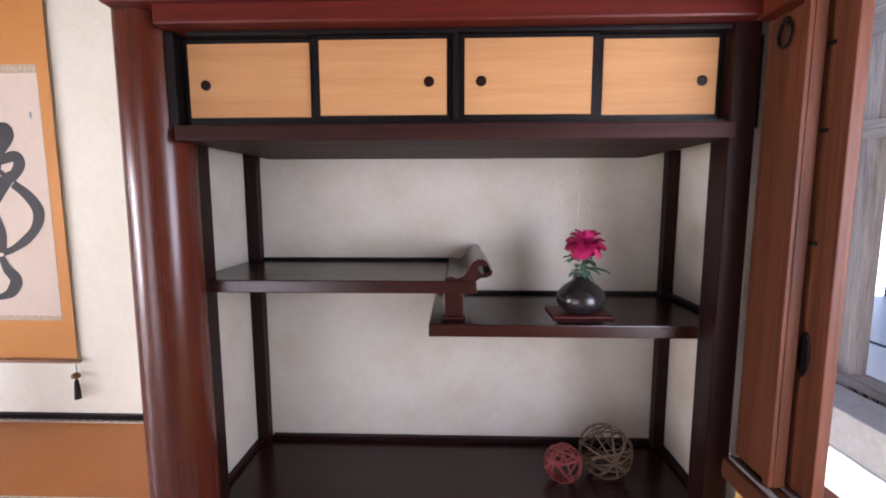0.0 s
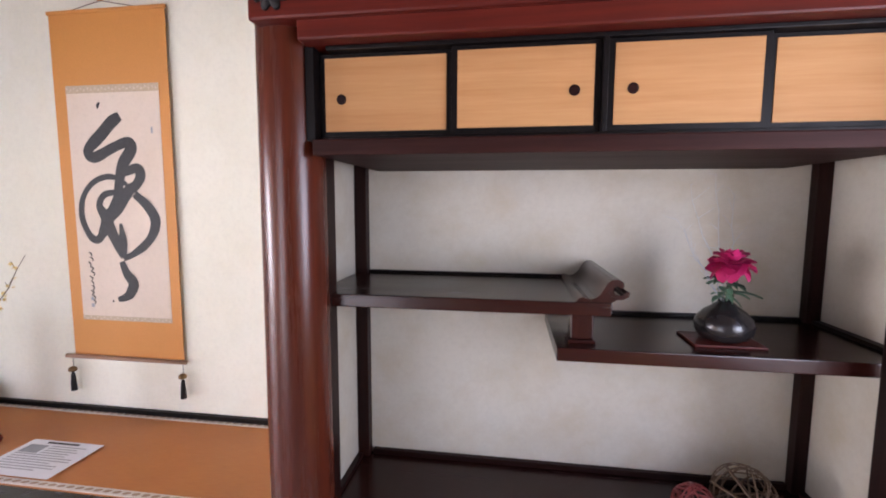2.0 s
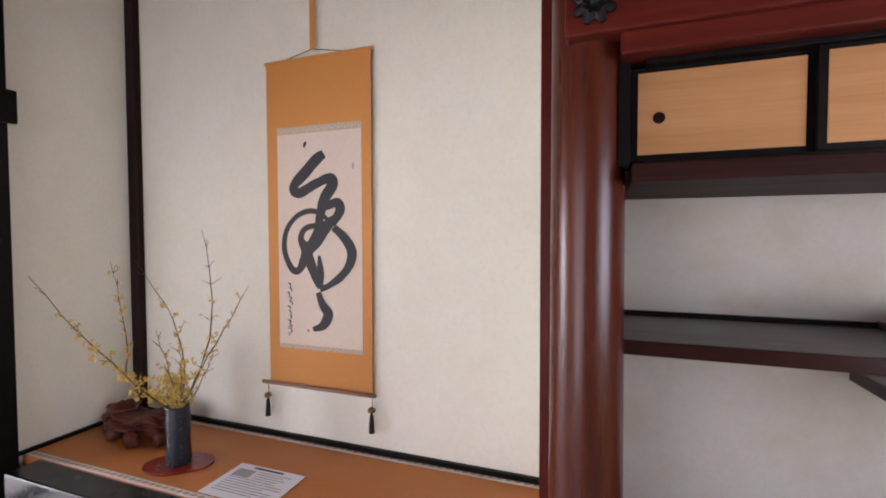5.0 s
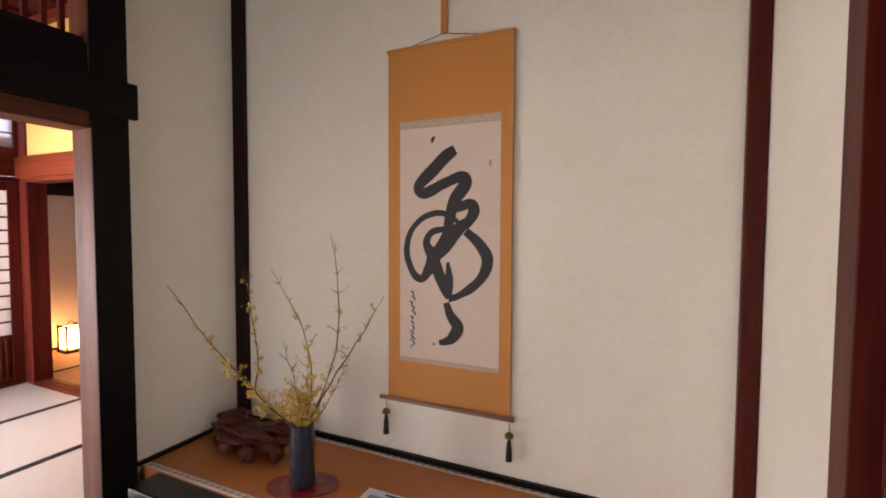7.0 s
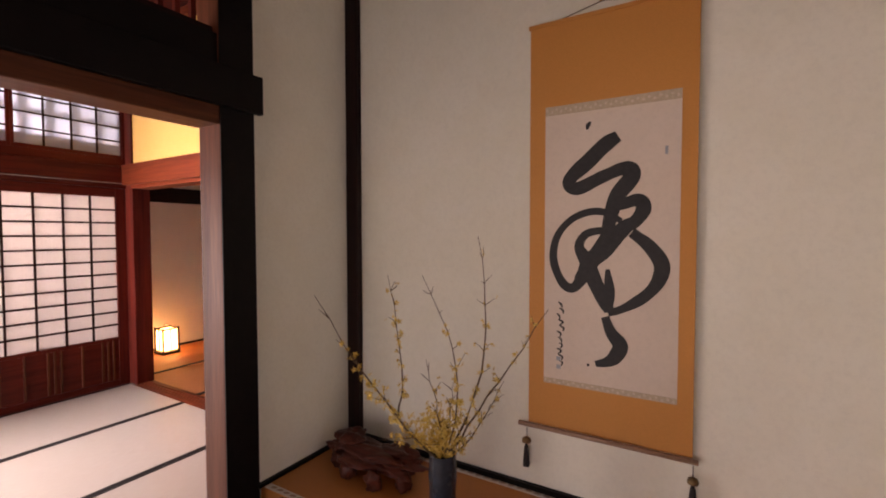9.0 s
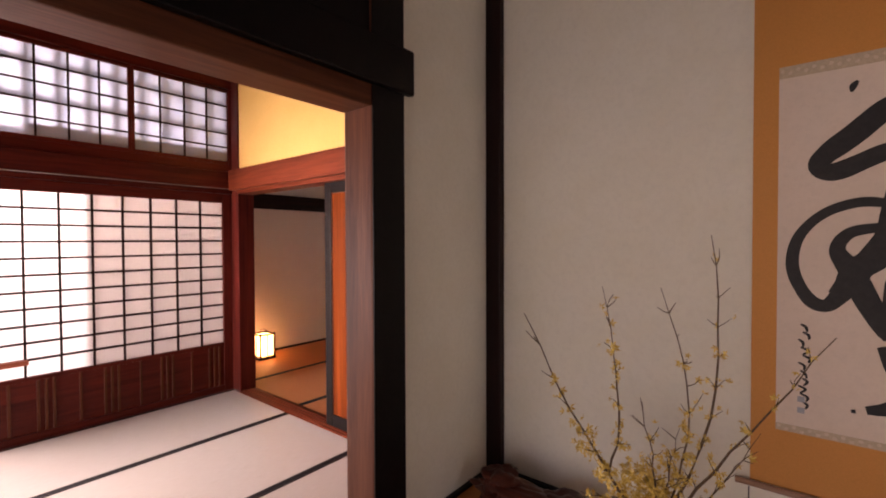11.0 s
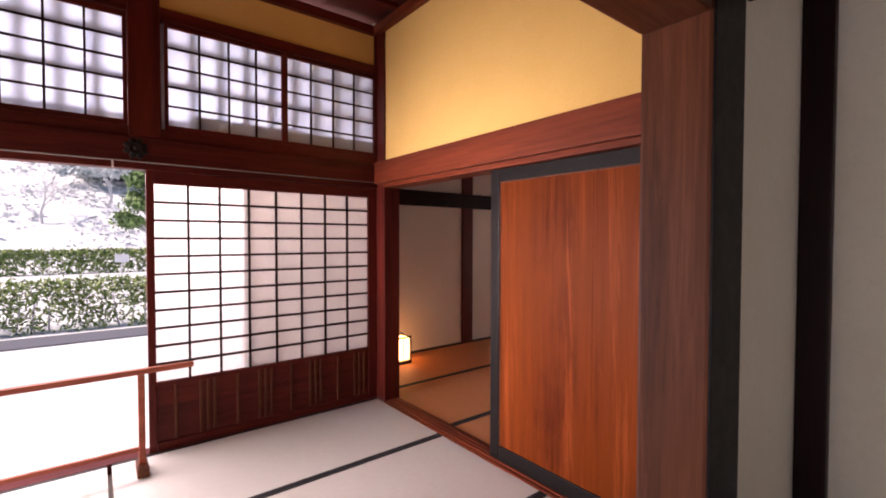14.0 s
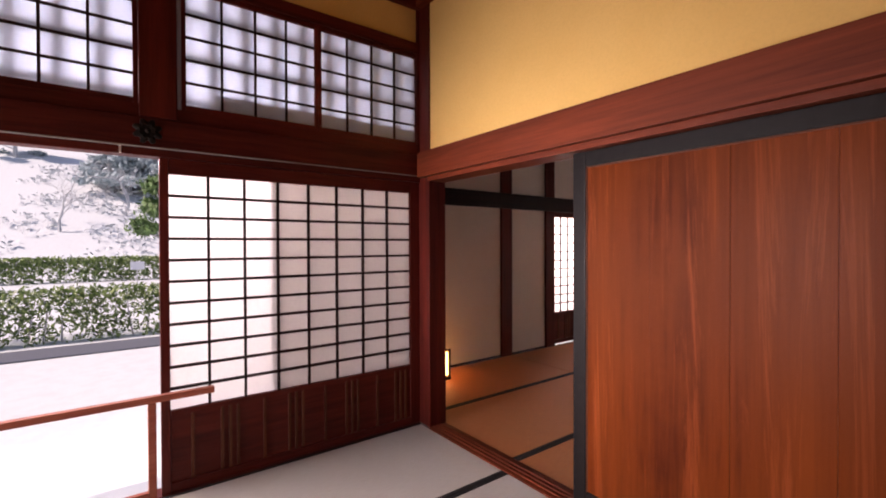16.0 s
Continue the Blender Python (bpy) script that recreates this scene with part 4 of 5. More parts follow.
setting("nageshi_niche", (-0.50, 1.575, 1.763), (1.014, 1.64, 1.965), W_RED["x"], "red-brown tie rail over the niche", 0.007)
setting("wall_over_niche", (-0.44, 1.65, 1.80), (1.02, 1.70, TOP), WASHI, "plaster wall over the niche", category="wall")
crest((-0.440, 1.5745, 1.824), "y", "dark iron flower-shaped nail cover on the tie rail")

cab = thing("wall_cupboard", (0.3, 1.9, 1.46), "niche cupboard with four pale wood sliding panels in black frames", "cupboard")
part("shelf_board", bm_box((-0.363, FY - 0.015, 1.457), (0.962, NY - 0.002, 1.495), 0.004), W_BOARD, cab, "thick dark shelf board")
part("lower_track", bm_box((-0.335, 1.632, 1.4955), (0.953, 1.69, 1.505), 0.002), BLACK, cab)
part("upper_track", bm_box((-0.335, 1.632, 1.708), (0.953, 1.69, 1.7185), 0.002), BLACK, cab)
part("centre_post", bm_box((0.3075, 1.630, 1.505), (0.3195, 1.69, 1.708), 0.002), BLACK, cab)
part("side_post", bm_box((-0.39, 1.633, 1.4955), (-0.3665, 1.69, 1.718), 0.002), BLACK, cab)
part("side_post", bm_box((0.9555, 1.7005, 1.4955), (0.985, 1.72, 1.718), 0.002), BLACK, cab)
part("back", bm_box((-0.44, 1.721, 1.4955), (1.083, 1.74, 1.7215)), BLACK, cab)
for x0, x1, y, kx in ((-0.365, -0.030, 1.662, -0.308), (-0.032, 0.307, 1.645, 0.249), (0.320, 0.653, 1.645, 0.375), (0.654, 0.9545, 1.662, 0.905)):
    pan = part("sliding_panel", bm_box((x0, y, 1.5055), (x1, y + 0.012, 1.7075), 0.001), BLACK, cab, "black-framed sliding panel")
    part("panel_face", bm_box((x0 + 0.015, y - 0.0025, 1.520), (x1 - 0.015, y + 0.001, 1.697), 0.001), W_PANEL, pan, "pale golden cedar face")
    kn = bm_lathe([(0.0125, 0.0), (0.0125, 0.0016), (0.0105, 0.0018), (0.009, 0.0004)], 20)
    bmesh.ops.rotate(kn, cent=(0, 0, 0), matrix=Matrix.Rotation(radians(90), 3, "X"), verts=kn.verts)
    bmesh.ops.translate(kn, verts=kn.verts, vec=(kx, y - 0.0022, 1.598))
    part("finger_pull", kn, W_DARK["x"], pan, "round dark finger pull")

sa = thing("upper_shelf", (0.0, 1.95, 1.055), "dark polished upper shelf of staggered pair, ending in curled lip", "shelf")
part("board", bm_box((-0.441, 1.74, 1.055), (0.372, NY - 0.001, 1.091), 0.003), W_SHELF["x"], sa)
part("back_strip", bm_box((-0.397, NY - 0.018, 1.0915), (0.30, NY - 0.0015, 1.101), 0.002), BLACK, sa)
lip = [(0.283, 1.0912), (0.290, 1.1005), (0.300, 1.1035), (0.309, 1.1005), (0.318, 1.0985), (0.332, 1.102), (0.344, 1.112), (0.353, 1.128), (0.361, 1.143), (0.374, 1.151), (0.390, 1.151), (0.400, 1.143), (0.401, 1.132), (0.393, 1.128), (0.388, 1.134), (0.379, 1.134), (0.374, 1.124), (0.380, 1.113), (0.393, 1.110), (0.403, 1.116), (0.409, 1.122), (0.416, 1.118), (0.413, 1.107), (0.400, 1.0995), (0.384, 1.0985), (0.3725, 1.0912)]
part("curled_lip", bm_prism(lip, "y", 1.745, NY - 0.002), W_SHELF["y"], sa, "curled brush-stop lip")
sb = thing("lower_shelf", (0.6, 1.95, 0.93), "dark polished lower shelf of the staggered pair", "shelf")
part("board", bm_box((0.238, 1.74, 0.932), (1.084, NY - 0.001, 0.968), 0.003), W_SHELF["x"], sb)
part("back_strip", bm_box((0.25, NY - 0.018, 0.9685), (1.043, NY - 0.0015, 0.98), 0.002), BLACK, sb)
part("side_strip", bm_box((1.058, 1.745, 0.9685), (1.0835, 2.105, 0.98), 0.002), BLACK, sb)
part("strut", bm_box((0.278, 1.79, 0.9785), (0.338, 1.85, 1.0545), 0.004), W_SHELF["z"], sb, "short strut between the shelves")
part("strut_foot", bm_box((0.272, 1.784, 0.9682), (0.344, 1.856, 0.978), 0.002), W_SHELF["x"], sb)

mat_ = thing("vase_board", (0.69, 1.86, 0.9685), "thin dark red wooden board under the flower vase", "board")
part("board", bm_box((0.598, 1.800, 0.9687), (0.775, 1.935, 0.9755), 0.002), W_RED["x"], mat_)
FXc, FYc = 0.692, 1.862
fv = thing("round_vase", (FXc, FYc, 0.976), "squat round dark glazed vase with a pink peony", "vase")
part("body", bm_lathe([(0.040, 0.0), (0.058, 0.007), (0.070, 0.024), (0.073, 0.042), (0.068, 0.060), (0.052, 0.079), (0.031, 0.094), (0.020, 0.104), (0.017, 0.109), (0.013, 0.107), (0.012, 0.09)], 48, (FXc, FYc, 0.976)), CERAMIC, fv, smooth=True)
pe = thing("peony", (FXc, FYc, 1.08), "magenta peony with dark green leaves and thin dry twigs", "flower")
rng = random.Random(5)
bm = bmesh.new()
FC = Vector((FXc + 0.004, FYc - 0.01, 1.185))
for layer, (n, r, tilt, size) in enumerate(((5, 0.008, 1.25, 0.036), (7, 0.016, 0.95, 0.042), (9, 0.024, 0.6, 0.048), (9, 0.028, 0.25, 0.05), (7, 0.026, -0.15, 0.045))):
    for k in range(n):
        a = 2 * math.pi * k / n + layer * 0.7 + rng.uniform(-0.2, 0.2)
        out = Vector((math.cos(a), math.sin(a) * 0.9, 0))
        side = Vector((-out.y, out.x, 0))
        rows_ = []
        for i in range(5):
            u = i / 4
            tl = tilt - 0.5 * u
            p = FC + out * (r * 0.4 + size * u * math.cos(tl)) + Vector((0, 0, size * u * math.sin(tl) - 0.012))
            wv = size * 0.55 * math.sin(math.pi * (0.12 + 0.72 * u)) * rng.uniform(0.85, 1.1)
            rows_.append([bm.verts.new(p + side * wv * s_ + Vector((0, 0, 0.006 * abs(s_) + rng.uniform(-0.002, 0.002)))) for s_ in (-1, -0.4, 0.4, 1)])
        for a_, b_ in zip(rows_, rows_[1:]):
            for q in range(3):
                bm.faces.new((a_[q], a_[q + 1], b_[q + 1], b_[q]))
for v in bm.verts:
    v.co.z = FC.z + 0.012 + 1.55 * (v.co.z - FC.z)
part("petals", bm, PINK, pe, "ruffled magenta petals", True)
bm = bmesh.new()
for k in range(26):
    a = rng.uniform(0, 6.28)
    lvl = rng.uniform(1.08, 1.165)
    out = Vector((math.cos(a), math.sin(a), rng.uniform(-0.3, 0.5))).normalized()
    side = out.cross(Vector((0, 0, 1))).normalized()
    o = Vector((FXc, FYc, lvl)) + out * 0.008
    ln = rng.uniform(0.03, 0.06) + (0.02 if k % 9 == 0 else 0)
    rows_ = []
    for i in range(5):
        u = i / 4
        wv = 0.24 * ln * math.sin(math.pi * (0.06 + 0.9 * u))
        p = o + out * ln * u + Vector((0, 0, -0.02 * u * u))
        rows_.append([bm.verts.new(p - side * wv + Vector((0, 0, 0.004))), bm.verts.new(p), bm.verts.new(p + side * wv + Vector((0, 0, 0.004)))])
    for a_, b_ in zip(rows_, rows_[1:]):
        for q in range(2):
            bm.faces.new((a_[q], a_[q + 1], b_[q + 1], b_[q]))
part("leaves", bm, LEAF, pe, "dark green leaves")
bm = bmesh.new()
bm_tube(bm, [(FXc, FYc, 1.04), (FXc + 0.002, FYc - 0.004, 1.11), (FC.x, FC.y, FC.z - 0.01)], [0.004, 0.0035, 0.003], 8)
part("stem", bm, LEAF, pe)
for tip in ((0.58, 1.93, 1.30), (0.63, 1.98, 1.40), (0.70, 1.99, 1.43), (0.75, 1.97, 1.37), (0.60, 1.88, 1.235)):
    tip = Vector(tip)
    pts = [Vector((FXc, FYc, 1.06)).lerp(tip, k / 7) + Vector((rng.uniform(-1, 1), rng.uniform(-1, 1), 0)) * 0.006 * (k > 0) for k in range(8)]
    bm = bmesh.new()
    bm_tube(bm, pts, [0.0016 - 0.0011 * k / 7 for k in range(8)], 5)
    for k in range(3, 8):
        e = pts[k] + Vector((rng.uniform(-0.05, 0.05), rng.uniform(-0.02, 0.02), rng.uniform(0.0, 0.05)))
        bm_tube(bm, [pts[k], e], [0.0008, 0.0004], 4)
    part("twig", bm, BARE, pe, "thin pale dry twig")


def rattan_ball(at, r, material, label, seed):
    t = thing("rattan_ball", (at[0], at[1], at[2] - r), label, "decorative ball", "rattan balls")
    g = random.Random(seed)
    for k in range(15):
        axis = Vector((g.gauss(0, 1), g.gauss(0, 1), g.gauss(0, 1))).normalized()
        u = axis.orthogonal().normalized()
        w_ = axis.cross(u)
        off = axis * r * g.uniform(-0.45, 0.45)
        rr = math.sqrt(max(1e-6, (r * g.uniform(0.93, 0.985)) ** 2 - off.length ** 2))
        bm = bmesh.new()
        n, c0 = 36, Vector(at)
        ring = [[bm.verts.new(c0 + off + (u * math.cos(2 * math.pi * i / n) + w_ * math.sin(2 * math.pi * i / n)) * (rr + 0.0016 * math.cos(2 * math.pi * j / 5)) + axis * 0.0028 * math.sin(2 * math.pi * j / 5)) for j in range(5)] for i in range(n)]
        for i in range(n):
            for j in range(5):
                bm.faces.new((ring[i][j], ring[i][(j + 1) % 5], ring[(i + 1) % n][(j + 1) % 5], ring[(i + 1) % n][j]))
        part("strand", bm, material, t, smooth=True)


rattan_ball((0.665, 1.91, 0.392 + 0.063), 0.063, RATTAN_R, "small woven red rattan ball on the niche floor", 1)
rattan_ball((0.815, 1.945, 0.392 + 0.088), 0.088, RATTAN_B, "larger woven brown rattan ball on the niche floor", 2)

# ---- east window with shutters ----
setting("window_sill_east", (EX - 0.02, -0.4, SILL - 0.05), (EX + 0.15, 1.615, SILL), W_OLD["y"], "worn brown window sill with grooves", 0.004)
for x in (EX - 0.008, EX + 0.036, EX + 0.08):
    setting("sill_ridge_east", (x, -0.4, SILL), (x + 0.012, 1.61, SILL + 0.008), W_GREY["y"], "ridge between the shutter grooves", 0.002)
setting("window_head_east", (EX - 0.02, -0.4, HEAD), (EX + 0.15, 1.615, HEAD + 0.05), W_BROWN["y"], "brown window head rail", 0.004)
setting("nageshi_east", (EX - 0.045, -1.9, HEAD + 0.051), (EX + 0.01, 1.574, HEAD + 0.22), W_RED["y"], "red-brown tie rail over the east window", 0.006)
for x0, y0, y1, name in ((EX + 0.012, 1.480, 1.617, "shutter_board"), (EX + 0.052, 1.425, 1.60, "shutter_board")):
    t = thing(name, (x0, (y0 + y1) / 2, SILL), "worn brown wooden window shutter with finger slot", "shutter", "shutters")
    part("plank", bm_box((x0, y0, SILL + 0.009), (x0 + 0.026, y1, HEAD - 0.002), 0.003), W_OLD["z"], t)
    if y0 > 1.45:
        part("edge_batten", bm_box((x0 - 0.011, y0, SILL + 0.009), (x0 - 0.0005, y0 + 0.02, HEAD - 0.002), 0.003), W_OLD["z"], t)
    if 1.40 < y0 < 1.45:
        n = bm_lathe([(0.012, 0), (0.012, 0.003), (0.009, 0.003), (0.008, 0.001)], 24)
        bmesh.ops.rotate(n, cent=(0, 0, 0), matrix=Matrix.Rotation(radians(-90), 3, "Y"), verts=n.verts)
        bmesh.ops.scale(n, verts=n.verts, vec=(1, 1.2, 4.2))
        bmesh.ops.translate(n, verts=n.verts, vec=(x0 - 0.0005, 1.478, 0.985))
        part("finger_slot", n, BLACK, t, "black oval finger slot", True)
        for z in (1.62, 1.45, 1.22):
            part("nail", bm_box((x0 - 0.006, 1.472, z), (x0 - 0.0005, 1.490, z + 0.008)), IRON, t)
t = thing("window_hook", (EX + 0.002, 1.55, 1.66), "small dark iron ring hook on the shutter", "hook")
bm = bmesh.new()
bm_tube(bm, [(EX + 0.002, 1.55 + 0.018 * math.cos(a), 1.665 + 0.026 * math.sin(a)) for a in [k * 2 * math.pi / 16 for k in range(17)]], [0.004] * 17, 6)
part("ring", bm, IRON, t, smooth=True)
part("staple", bm_box((EX + 0.0, 1.546, 1.688), (EX + 0.009, 1.554, 1.70)), IRON, t)

FIT[0] = PLAIN
# neighbouring wing across a narrow court
wing = thing("neighbour_wing", (3.4, 2.0, -0.5), "weathered timber wing with lattice and paper window", "house")
# shade under the wing's floor, made by a black panel
part("wall", bm_box((3.75, -3, -0.5), (3.85, 7, -0.19)), BLACK, wing, "black panel in place of the shade under the floor")
part("wall", bm_box((3.45, -3, 2.5), (3.6, 7, 3.4)), W_GREY["y"], wing)
# unseen roof, added and widened to take the sun off the court
part("roof", bm_box((2.75, -3.4, 3.4), (6.6, 7.4, 3.5), 0.01), TILE, wing, "unseen tiled eaves added to shade the court")
# black panel paints the room behind the opening dark
part("interior_shade", bm_box((6.4, -3, -0.19), (6.5, 7, 3.4)), BLACK, wing, "black panel in place of the unlit room's shade")
part("floor_mat", bm_box((3.56, -3, -0.19), (6.4, 7, -0.11)), TATAMI, wing, "pale matting inside the wing")
part("mat_edging", bm_box((4.30, -3, -0.1095), (4.36, 7, -0.106)), EDGE, wing, "black cloth edging")
for k in range(10):
    part("post", bm_box((3.4, -2.97 + k * 1.0, -0.5), (3.52, -2.81 + k * 1.0, 2.5), 0.004), W_GREY["z"], wing)
part("rail", bm_box((3.38, -3, -0.19), (3.54, 7, -0.10), 0.004), W_GREY["y"], wing)
part("rail", bm_box((3.38, -3, 1.745), (3.54, 7, 1.88), 0.004), W_GREY["y"], wing)
for k in range(60):
    part("lattice_bar", bm_box((3.41, 0.6 + 0.09 * k, -0.5), (3.444, 0.64 + 0.09 * k, -0.191)), W_GREY["z"], wing)
part("window", bm_box((3.47, -3, 1.88), (3.48, 7, 2.5)), WHITE_PL, wing, "white paper window")
setting("stone_step", (3.0, -2, -0.5), (3.36, 6, -0.2), STONE, "pale stone step in the court", 0.01, "step")

# ---- barrier rail in the veranda opening ----
rail = thing("barrier_rail", (-5.72, 0.2, 0.0), "low red-brown wooden barrier rail across the opening", "barrier")
part("top_rail", bm_box((-5.738, -0.75, 0.572), (-5.702, 1.245, 0.604), 0.005), REDPAINT, rail)
part("lower_rail", bm_box((-5.733, -0.55, 0.132), (-5.707, 0.965, 0.156), 0.004), REDPAINT, rail)
for y in (0.98, -0.58):
    part("post", bm_box((-5.737, y - 0.017, 0.055), (-5.703, y + 0.017, 0.5715), 0.004), REDPAINT, rail)
    part("foot", bm_box((-5.80, y - 0.03, 0.002), (-5.64, y + 0.03, 0.0548), 0.008), W_OLD["x"], rail, "pale wooden foot block")

# ---- paper lantern in the north room ----
LX, LY = -6.74, 3.385
la = thing("floor_lantern", (LX, LY, 0.002), "small glowing paper lantern in a dark wooden frame", "lantern")
lm, lt, lp = nodes("glowing_lantern_paper")
lp.inputs["Base Color"].default_value = (0.9, 0.75, 0.5, 1)
lp.inputs["Emission Color"].default_value = (1.0, 0.50, 0.17, 1)
lp.inputs["Emission Strength"].default_value = 8.0
H_ = 0.085
part("base", bm_box((LX - H_ - 0.012, LY - H_ - 0.012, 0.003), (LX + H_ + 0.012, LY + H_ + 0.012, 0.03), 0.003), W_DARK["x"], la)
part("shade", bm_box((LX - H_ + 0.01, LY - H_ + 0.01, 0.04), (LX + H_ - 0.01, LY + H_ - 0.01, 0.275)), lm, la, "glowing warm paper")
for sx in (-1, 1):
    for sy in (-1, 1):
        part("post", bm_box((LX + sx * H_ - 0.008, LY + sy * H_ - 0.008, 0.03), (LX + sx * H_ + 0.008, LY + sy * H_ + 0.008, 0.30), 0.002), W_DARK["z"], la)
for z in (0.275,):
    for lo, hi in (((-H_, -H_ - 0.007), (H_, -H_ + 0.007)), ((-H_, H_ - 0.007), (H_, H_ + 0.007))):
        part("rail", bm_box((LX + lo[0], LY + lo[1], z), (LX + hi[0], LY + hi[1], z + 0.014)), W_DARK["x"], la)
        part("rail", bm_box((LX + lo[1], LY + lo[0], z), (LX + hi[1], LY + hi[0], z + 0.014)), W_DARK["y"], la)
for s_ in (-1, 1):
    part("bar", bm_box((LX - 0.004, LY + s_ * H_ - 0.004, 0.03), (LX + 0.004, LY + s_ * H_ + 0.004, 0.276)), W_DARK["z"], la)
    part("bar", bm_box((LX + s_ * H_ - 0.004, LY - 0.004, 0.03), (LX + s_ * H_ + 0.004, LY + 0.004, 0.276)), W_DARK["z"], la)
bm = bmesh.new()
bm_tube(bm, [(LX - 0.06, LY, 0.285), (LX - 0.05, LY, 0.325), (LX, LY, 0.338), (LX + 0.05, LY, 0.325), (LX + 0.06, LY, 0.285)], [0.004] * 5, 6)
part("handle", bm, W_DARK["x"], la, smooth=True)

# ---- garden ----
# flat blue-grey slab drawn in place of the hedge's shadow on the ground
setting("hedge_shadow_strip", (-13.6, -40, -0.5), (-12.7, 40, -0.47), SHADOW_STRIP, "blue-grey strip in place of the hedge's shadow", 0.01, "path")


def leaf_cloud(bm, g, inside, n, size):
    k = 0
    while k < n:
        p = inside(g)
        if p is None:
            continue
        k += 1
        u = Vector((g.gauss(0, 1), g.gauss(0, 1), g.gauss(0, 1))).normalized()
        w_ = u.orthogonal().normalized()
        s = size * g.uniform(0.6, 1.3)
        bm.faces.new([bm.verts.new(p + q) for q in (u * s, w_ * s * 0.45, -u * s, -w_ * s * 0.45)])


def hedge(x0, x1, y0, y1, z0, z1, n, size, seed, label):
    t = thing("hedge", ((x0 + x1) / 2, (y0 + y1) / 2, z0), label, "hedge", "hedges")
    g = random.Random(seed)

    def inside(g):
        y = g.uniform(y0, y1)
        top = z1 + 0.07 * noise.noise((0.9 * y, 2, seed)) + 0.05 * noise.noise((3 * y, 2, seed))
        x = x1 - abs(g.gauss(0, 0.22)) if g.random() < 0.65 else g.uniform(x0, x1)
        z = z0 + (top - z0) * (g.random() ** 0.75)
        if noise.noise((2.6 * x, 2.6 * y, 2.6 * z)) < -0.22 and z < z0 + 0.75 * (top - z0):
            return None
        return Vector((x + 0.10 * noise.noise((2 * y, z, 5)), y, z))

    bm = bmesh.new()
    leaf_cloud(bm, g, inside, n, size)
    part("leaves", bm, HEDGE, t, "small glossy green leaves")["kind"] = "stuff"
    bm = bmesh.new()
    for k in range(int((y1 - y0) * 4)):
        y = y0 + 0.25 * (k + 0.5) + g.uniform(-0.08, 0.08)
        x = g.uniform(x0 + 0.2, x1 - 0.1)
        bm_tube(bm, [(x, y, z0 - 0.05), (x + g.uniform(-0.1, 0.1), y + g.uniform(-0.1, 0.1), z0 + 0.5 * (z1 - z0)), (x + g.uniform(-0.2, 0.2), y + g.uniform(-0.2, 0.2), z1 - 0.1)], [0.02, 0.014, 0.006], 5)
    part("underwood", bm, BARE, t, "thin woody stems")["kind"] = "stuff"


hedge(-15.2, -14.0, -7, 7, -0.5, 0.52, 16000, 0.055, 1, "clipped evergreen hedge with glossy leaves and gaps low down")
hedge(-33.0, -31.6, -10, 8, -0.5, 0.75, 9000, 0.11, 2, "far clipped evergreen hedge")


sign = thing("garden_sign", (-23.5, 1.62, -0.5), "small white notice board on a thin stake by the far lawn", "sign")
part("stake", bm_box((-23.515, 1.605, -0.5), (-23.485, 1.635, 0.42), 0.004), BARE, sign)
part("board", bm_box((-23.48, 1.40, 0.42), (-23.46, 1.84, 0.72), 0.006), SHEET, sign, "white painted board")


def bare_tree(at, h, seed):
    t = thing("bare_tree", at, "leafless pale winter tree with many fine twigs", "tree", "bare trees")
    g = random.Random(seed)
    trunk, limbs = bmesh.new(), bmesh.new()

    def grow(bm, p, d, ln, r, depth):
        q = p + d * ln * 0.5 + Vector((g.gauss(0, 0.05), g.gauss(0, 0.05), 0)) * ln
        e = p + d * ln
        bm_tube(bm, [p, q, e], [r, r * 0.8, r * 0.6], 5)
        if depth:
            for _ in range(3 if depth > 1 else 4):
                nd = (d + Vector((g.gauss(0, 0.6), g.gauss(0, 0.6), g.gauss(0, 0.35)))).normalized()
                grow(limbs, e if g.random() < 0.7 else q, nd, ln * g.uniform(0.55, 0.85), r * 0.55, depth - 1)

    grow(trunk, Vector(at), Vector((0, 0.1, 1)).normalized(), h * 0.3, h * 0.02, 5)
    part("trunk", trunk, BARE, t)
    part("crown", limbs, BARE, t, "fine pale branches")["kind"] = "stuff"


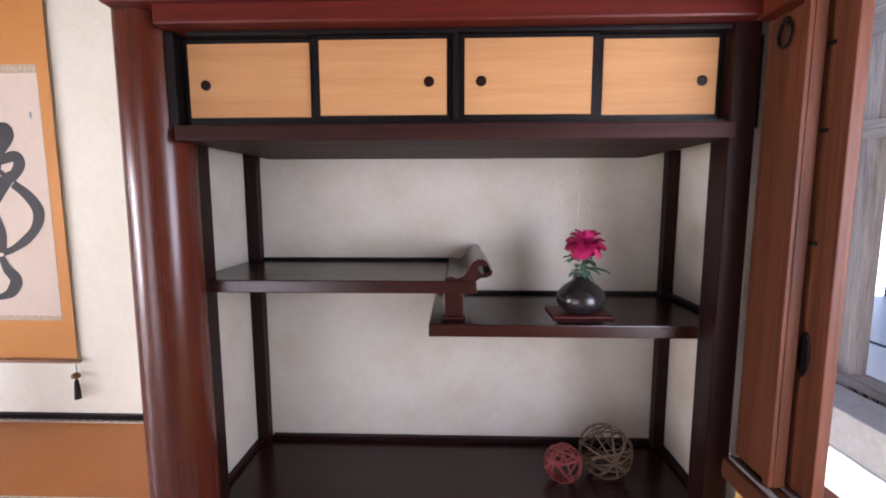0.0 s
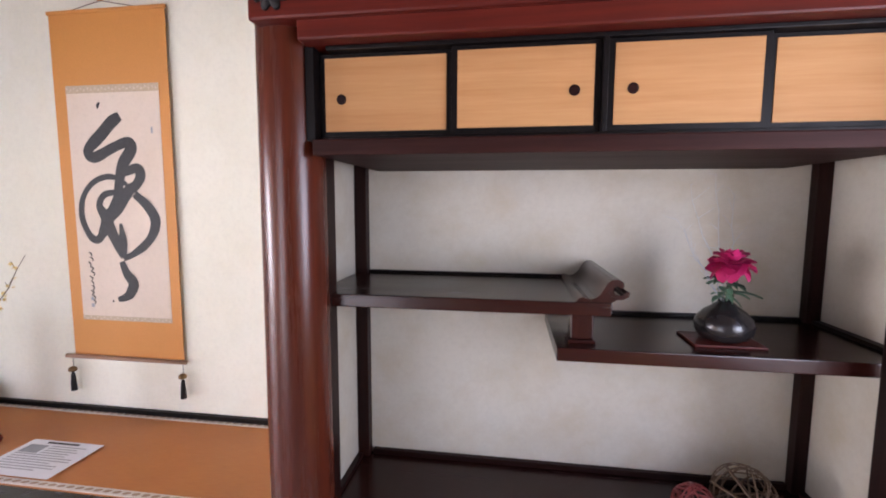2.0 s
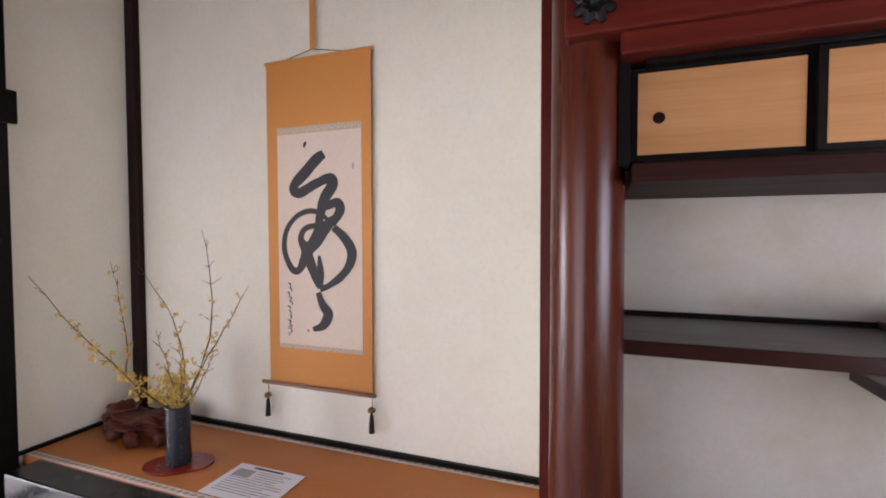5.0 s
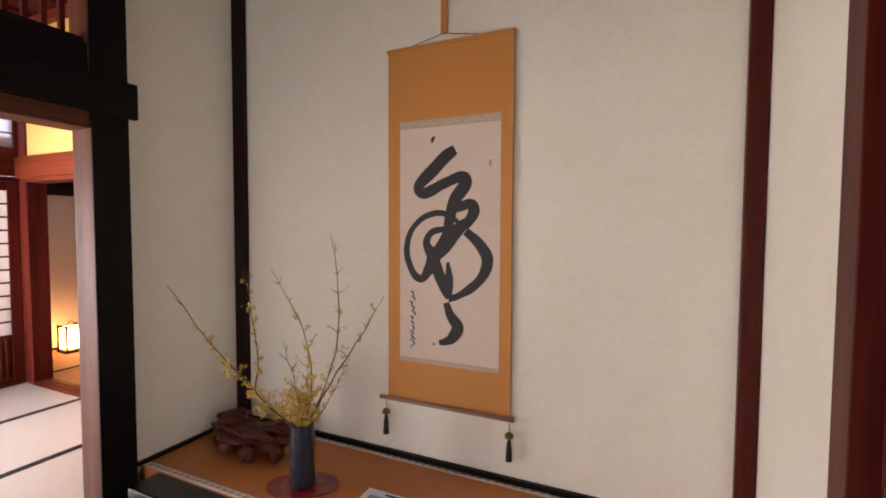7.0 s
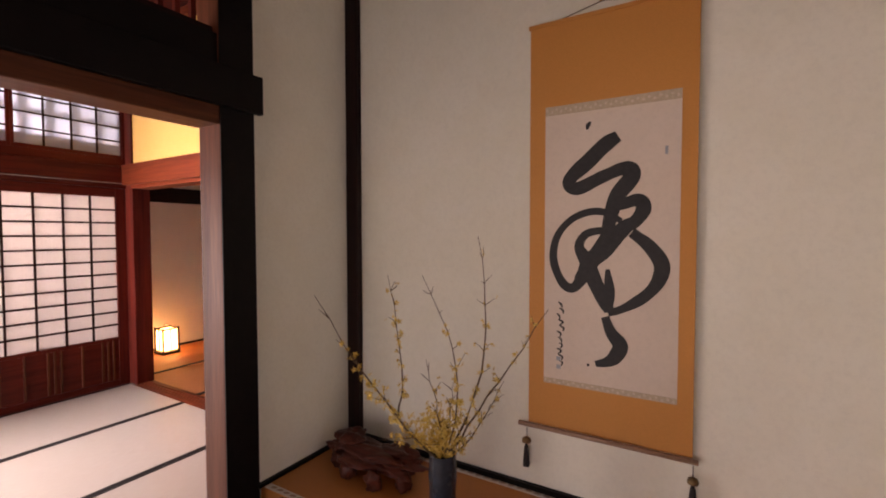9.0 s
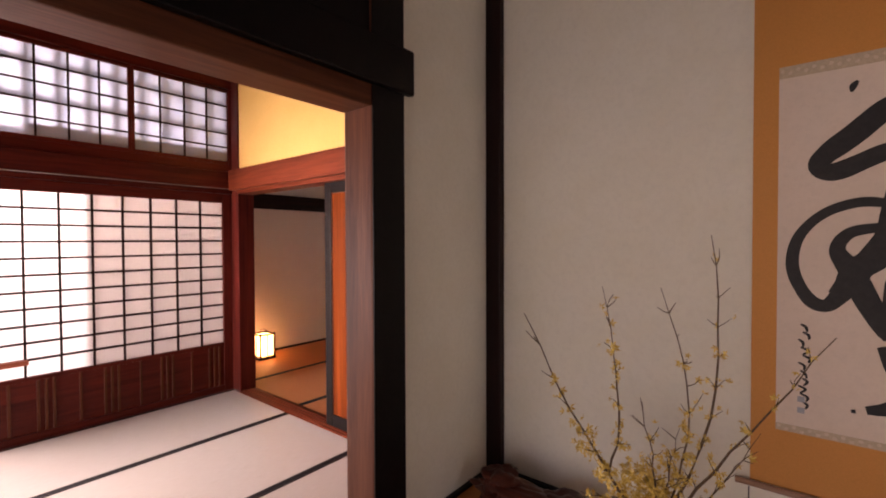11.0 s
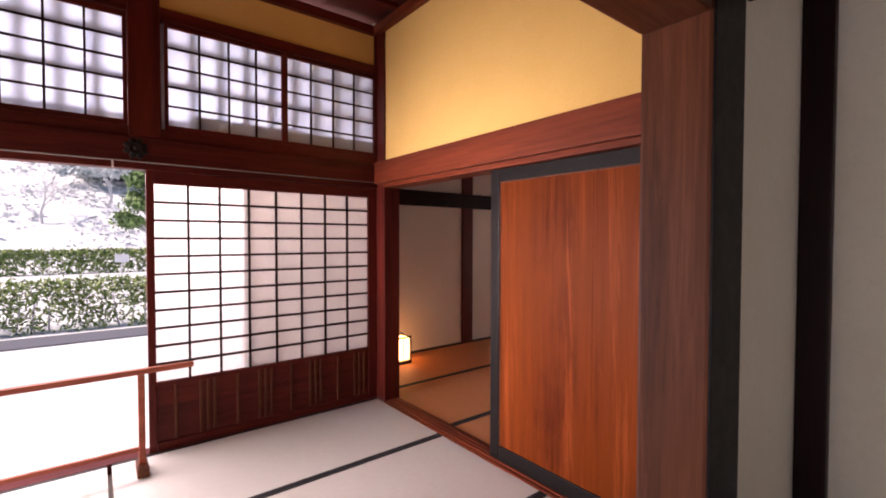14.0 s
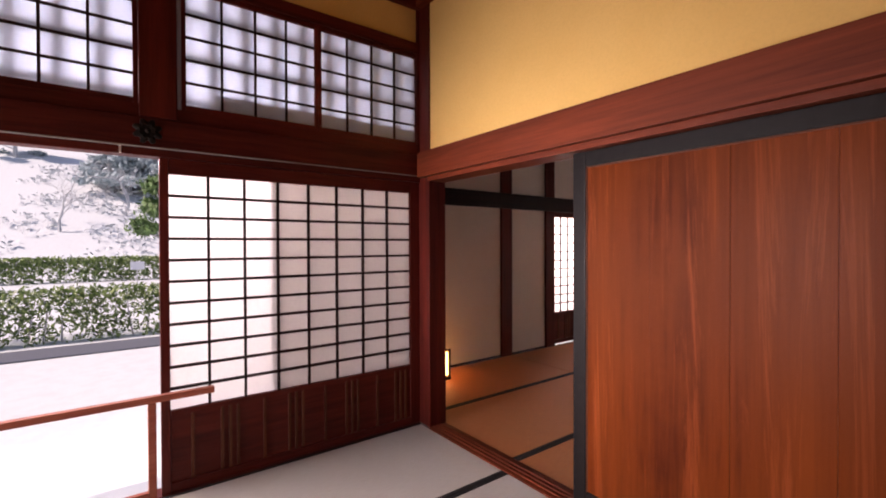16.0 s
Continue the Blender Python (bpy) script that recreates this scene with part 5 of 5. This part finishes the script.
for k, (x, y, h) in enumerate(((-44, -2.0, 5.5), (-48, 1.8, 6))):
    bare_tree((x, y, ground_height(x, y) - 0.1), h, k)


def leafy_tree(name, at, h, spread, label, material, seed, low=0.35, leaf=0.09):
    t = thing(name, at, label, "tree")
    g = random.Random(seed)
    bm = bmesh.new()
    bm_tube(bm, [at, (at[0] + 0.2, at[1] + 0.15, at[2] + h * 0.5), (at[0] - 0.1, at[1] + 0.1, at[2] + h * 0.95)], [h * 0.035, h * 0.022, h * 0.008], 8)
    clumps = []
    for k in range(26):
        a, u = g.uniform(0, 6.28), g.uniform(low, 1)
        rad = spread * (1.15 - u) * g.uniform(0.5, 1.0)
        c = Vector((at[0] + rad * math.cos(a), at[1] + rad * math.sin(a), at[2] + h * u))
        clumps.append((c, g.uniform(0.25, 0.5) * spread * 0.5))
        bm_tube(bm, [(at[0], at[1], at[2] + h * (u - 0.08)), c], [h * 0.01, h * 0.004], 5)
    part("trunk", bm, BARE, t)

    def inside(g):
        c, r = g.choice(clumps)
        v = Vector((g.gauss(0, 1), g.gauss(0, 1), g.gauss(0, 0.45)))
        return c + v * r * 0.6

    bm = bmesh.new()
    leaf_cloud(bm, g, inside, 5000, leaf)
    part("crown", bm, material, t, "green tufts with gaps")["kind"] = "stuff"


leafy_tree("pine_tree", (-22.0, 2.35, -0.5), 4.1, 1.5, "green garden pine with layered tufts", PINE, 3, 0.55)
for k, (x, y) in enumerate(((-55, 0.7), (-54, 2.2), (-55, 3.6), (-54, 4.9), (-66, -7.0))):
    leafy_tree("hill_tree", (x, y, ground_height(x, y) - 0.3), 6, 3.2, "evergreen tree on the hill, haze put into its colour", PINE_FAR, 20 + k, 0.12, 0.24)

g = random.Random(9)


def on_slope(g):
    x, y = g.uniform(-62, -37), g.uniform(-12, 9)
    if noise.noise((0.25 * x, 0.25 * y, 1)) < -0.05:
        return None
    return Vector((x, y, ground_height(x, y) + g.uniform(0, 0.5)))


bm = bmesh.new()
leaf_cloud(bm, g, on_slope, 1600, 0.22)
solid("dry_scrub", bm, SCRUB, "pale dry winter scrub on the hillside, tinted with painted haze", "scrub", "stuff")
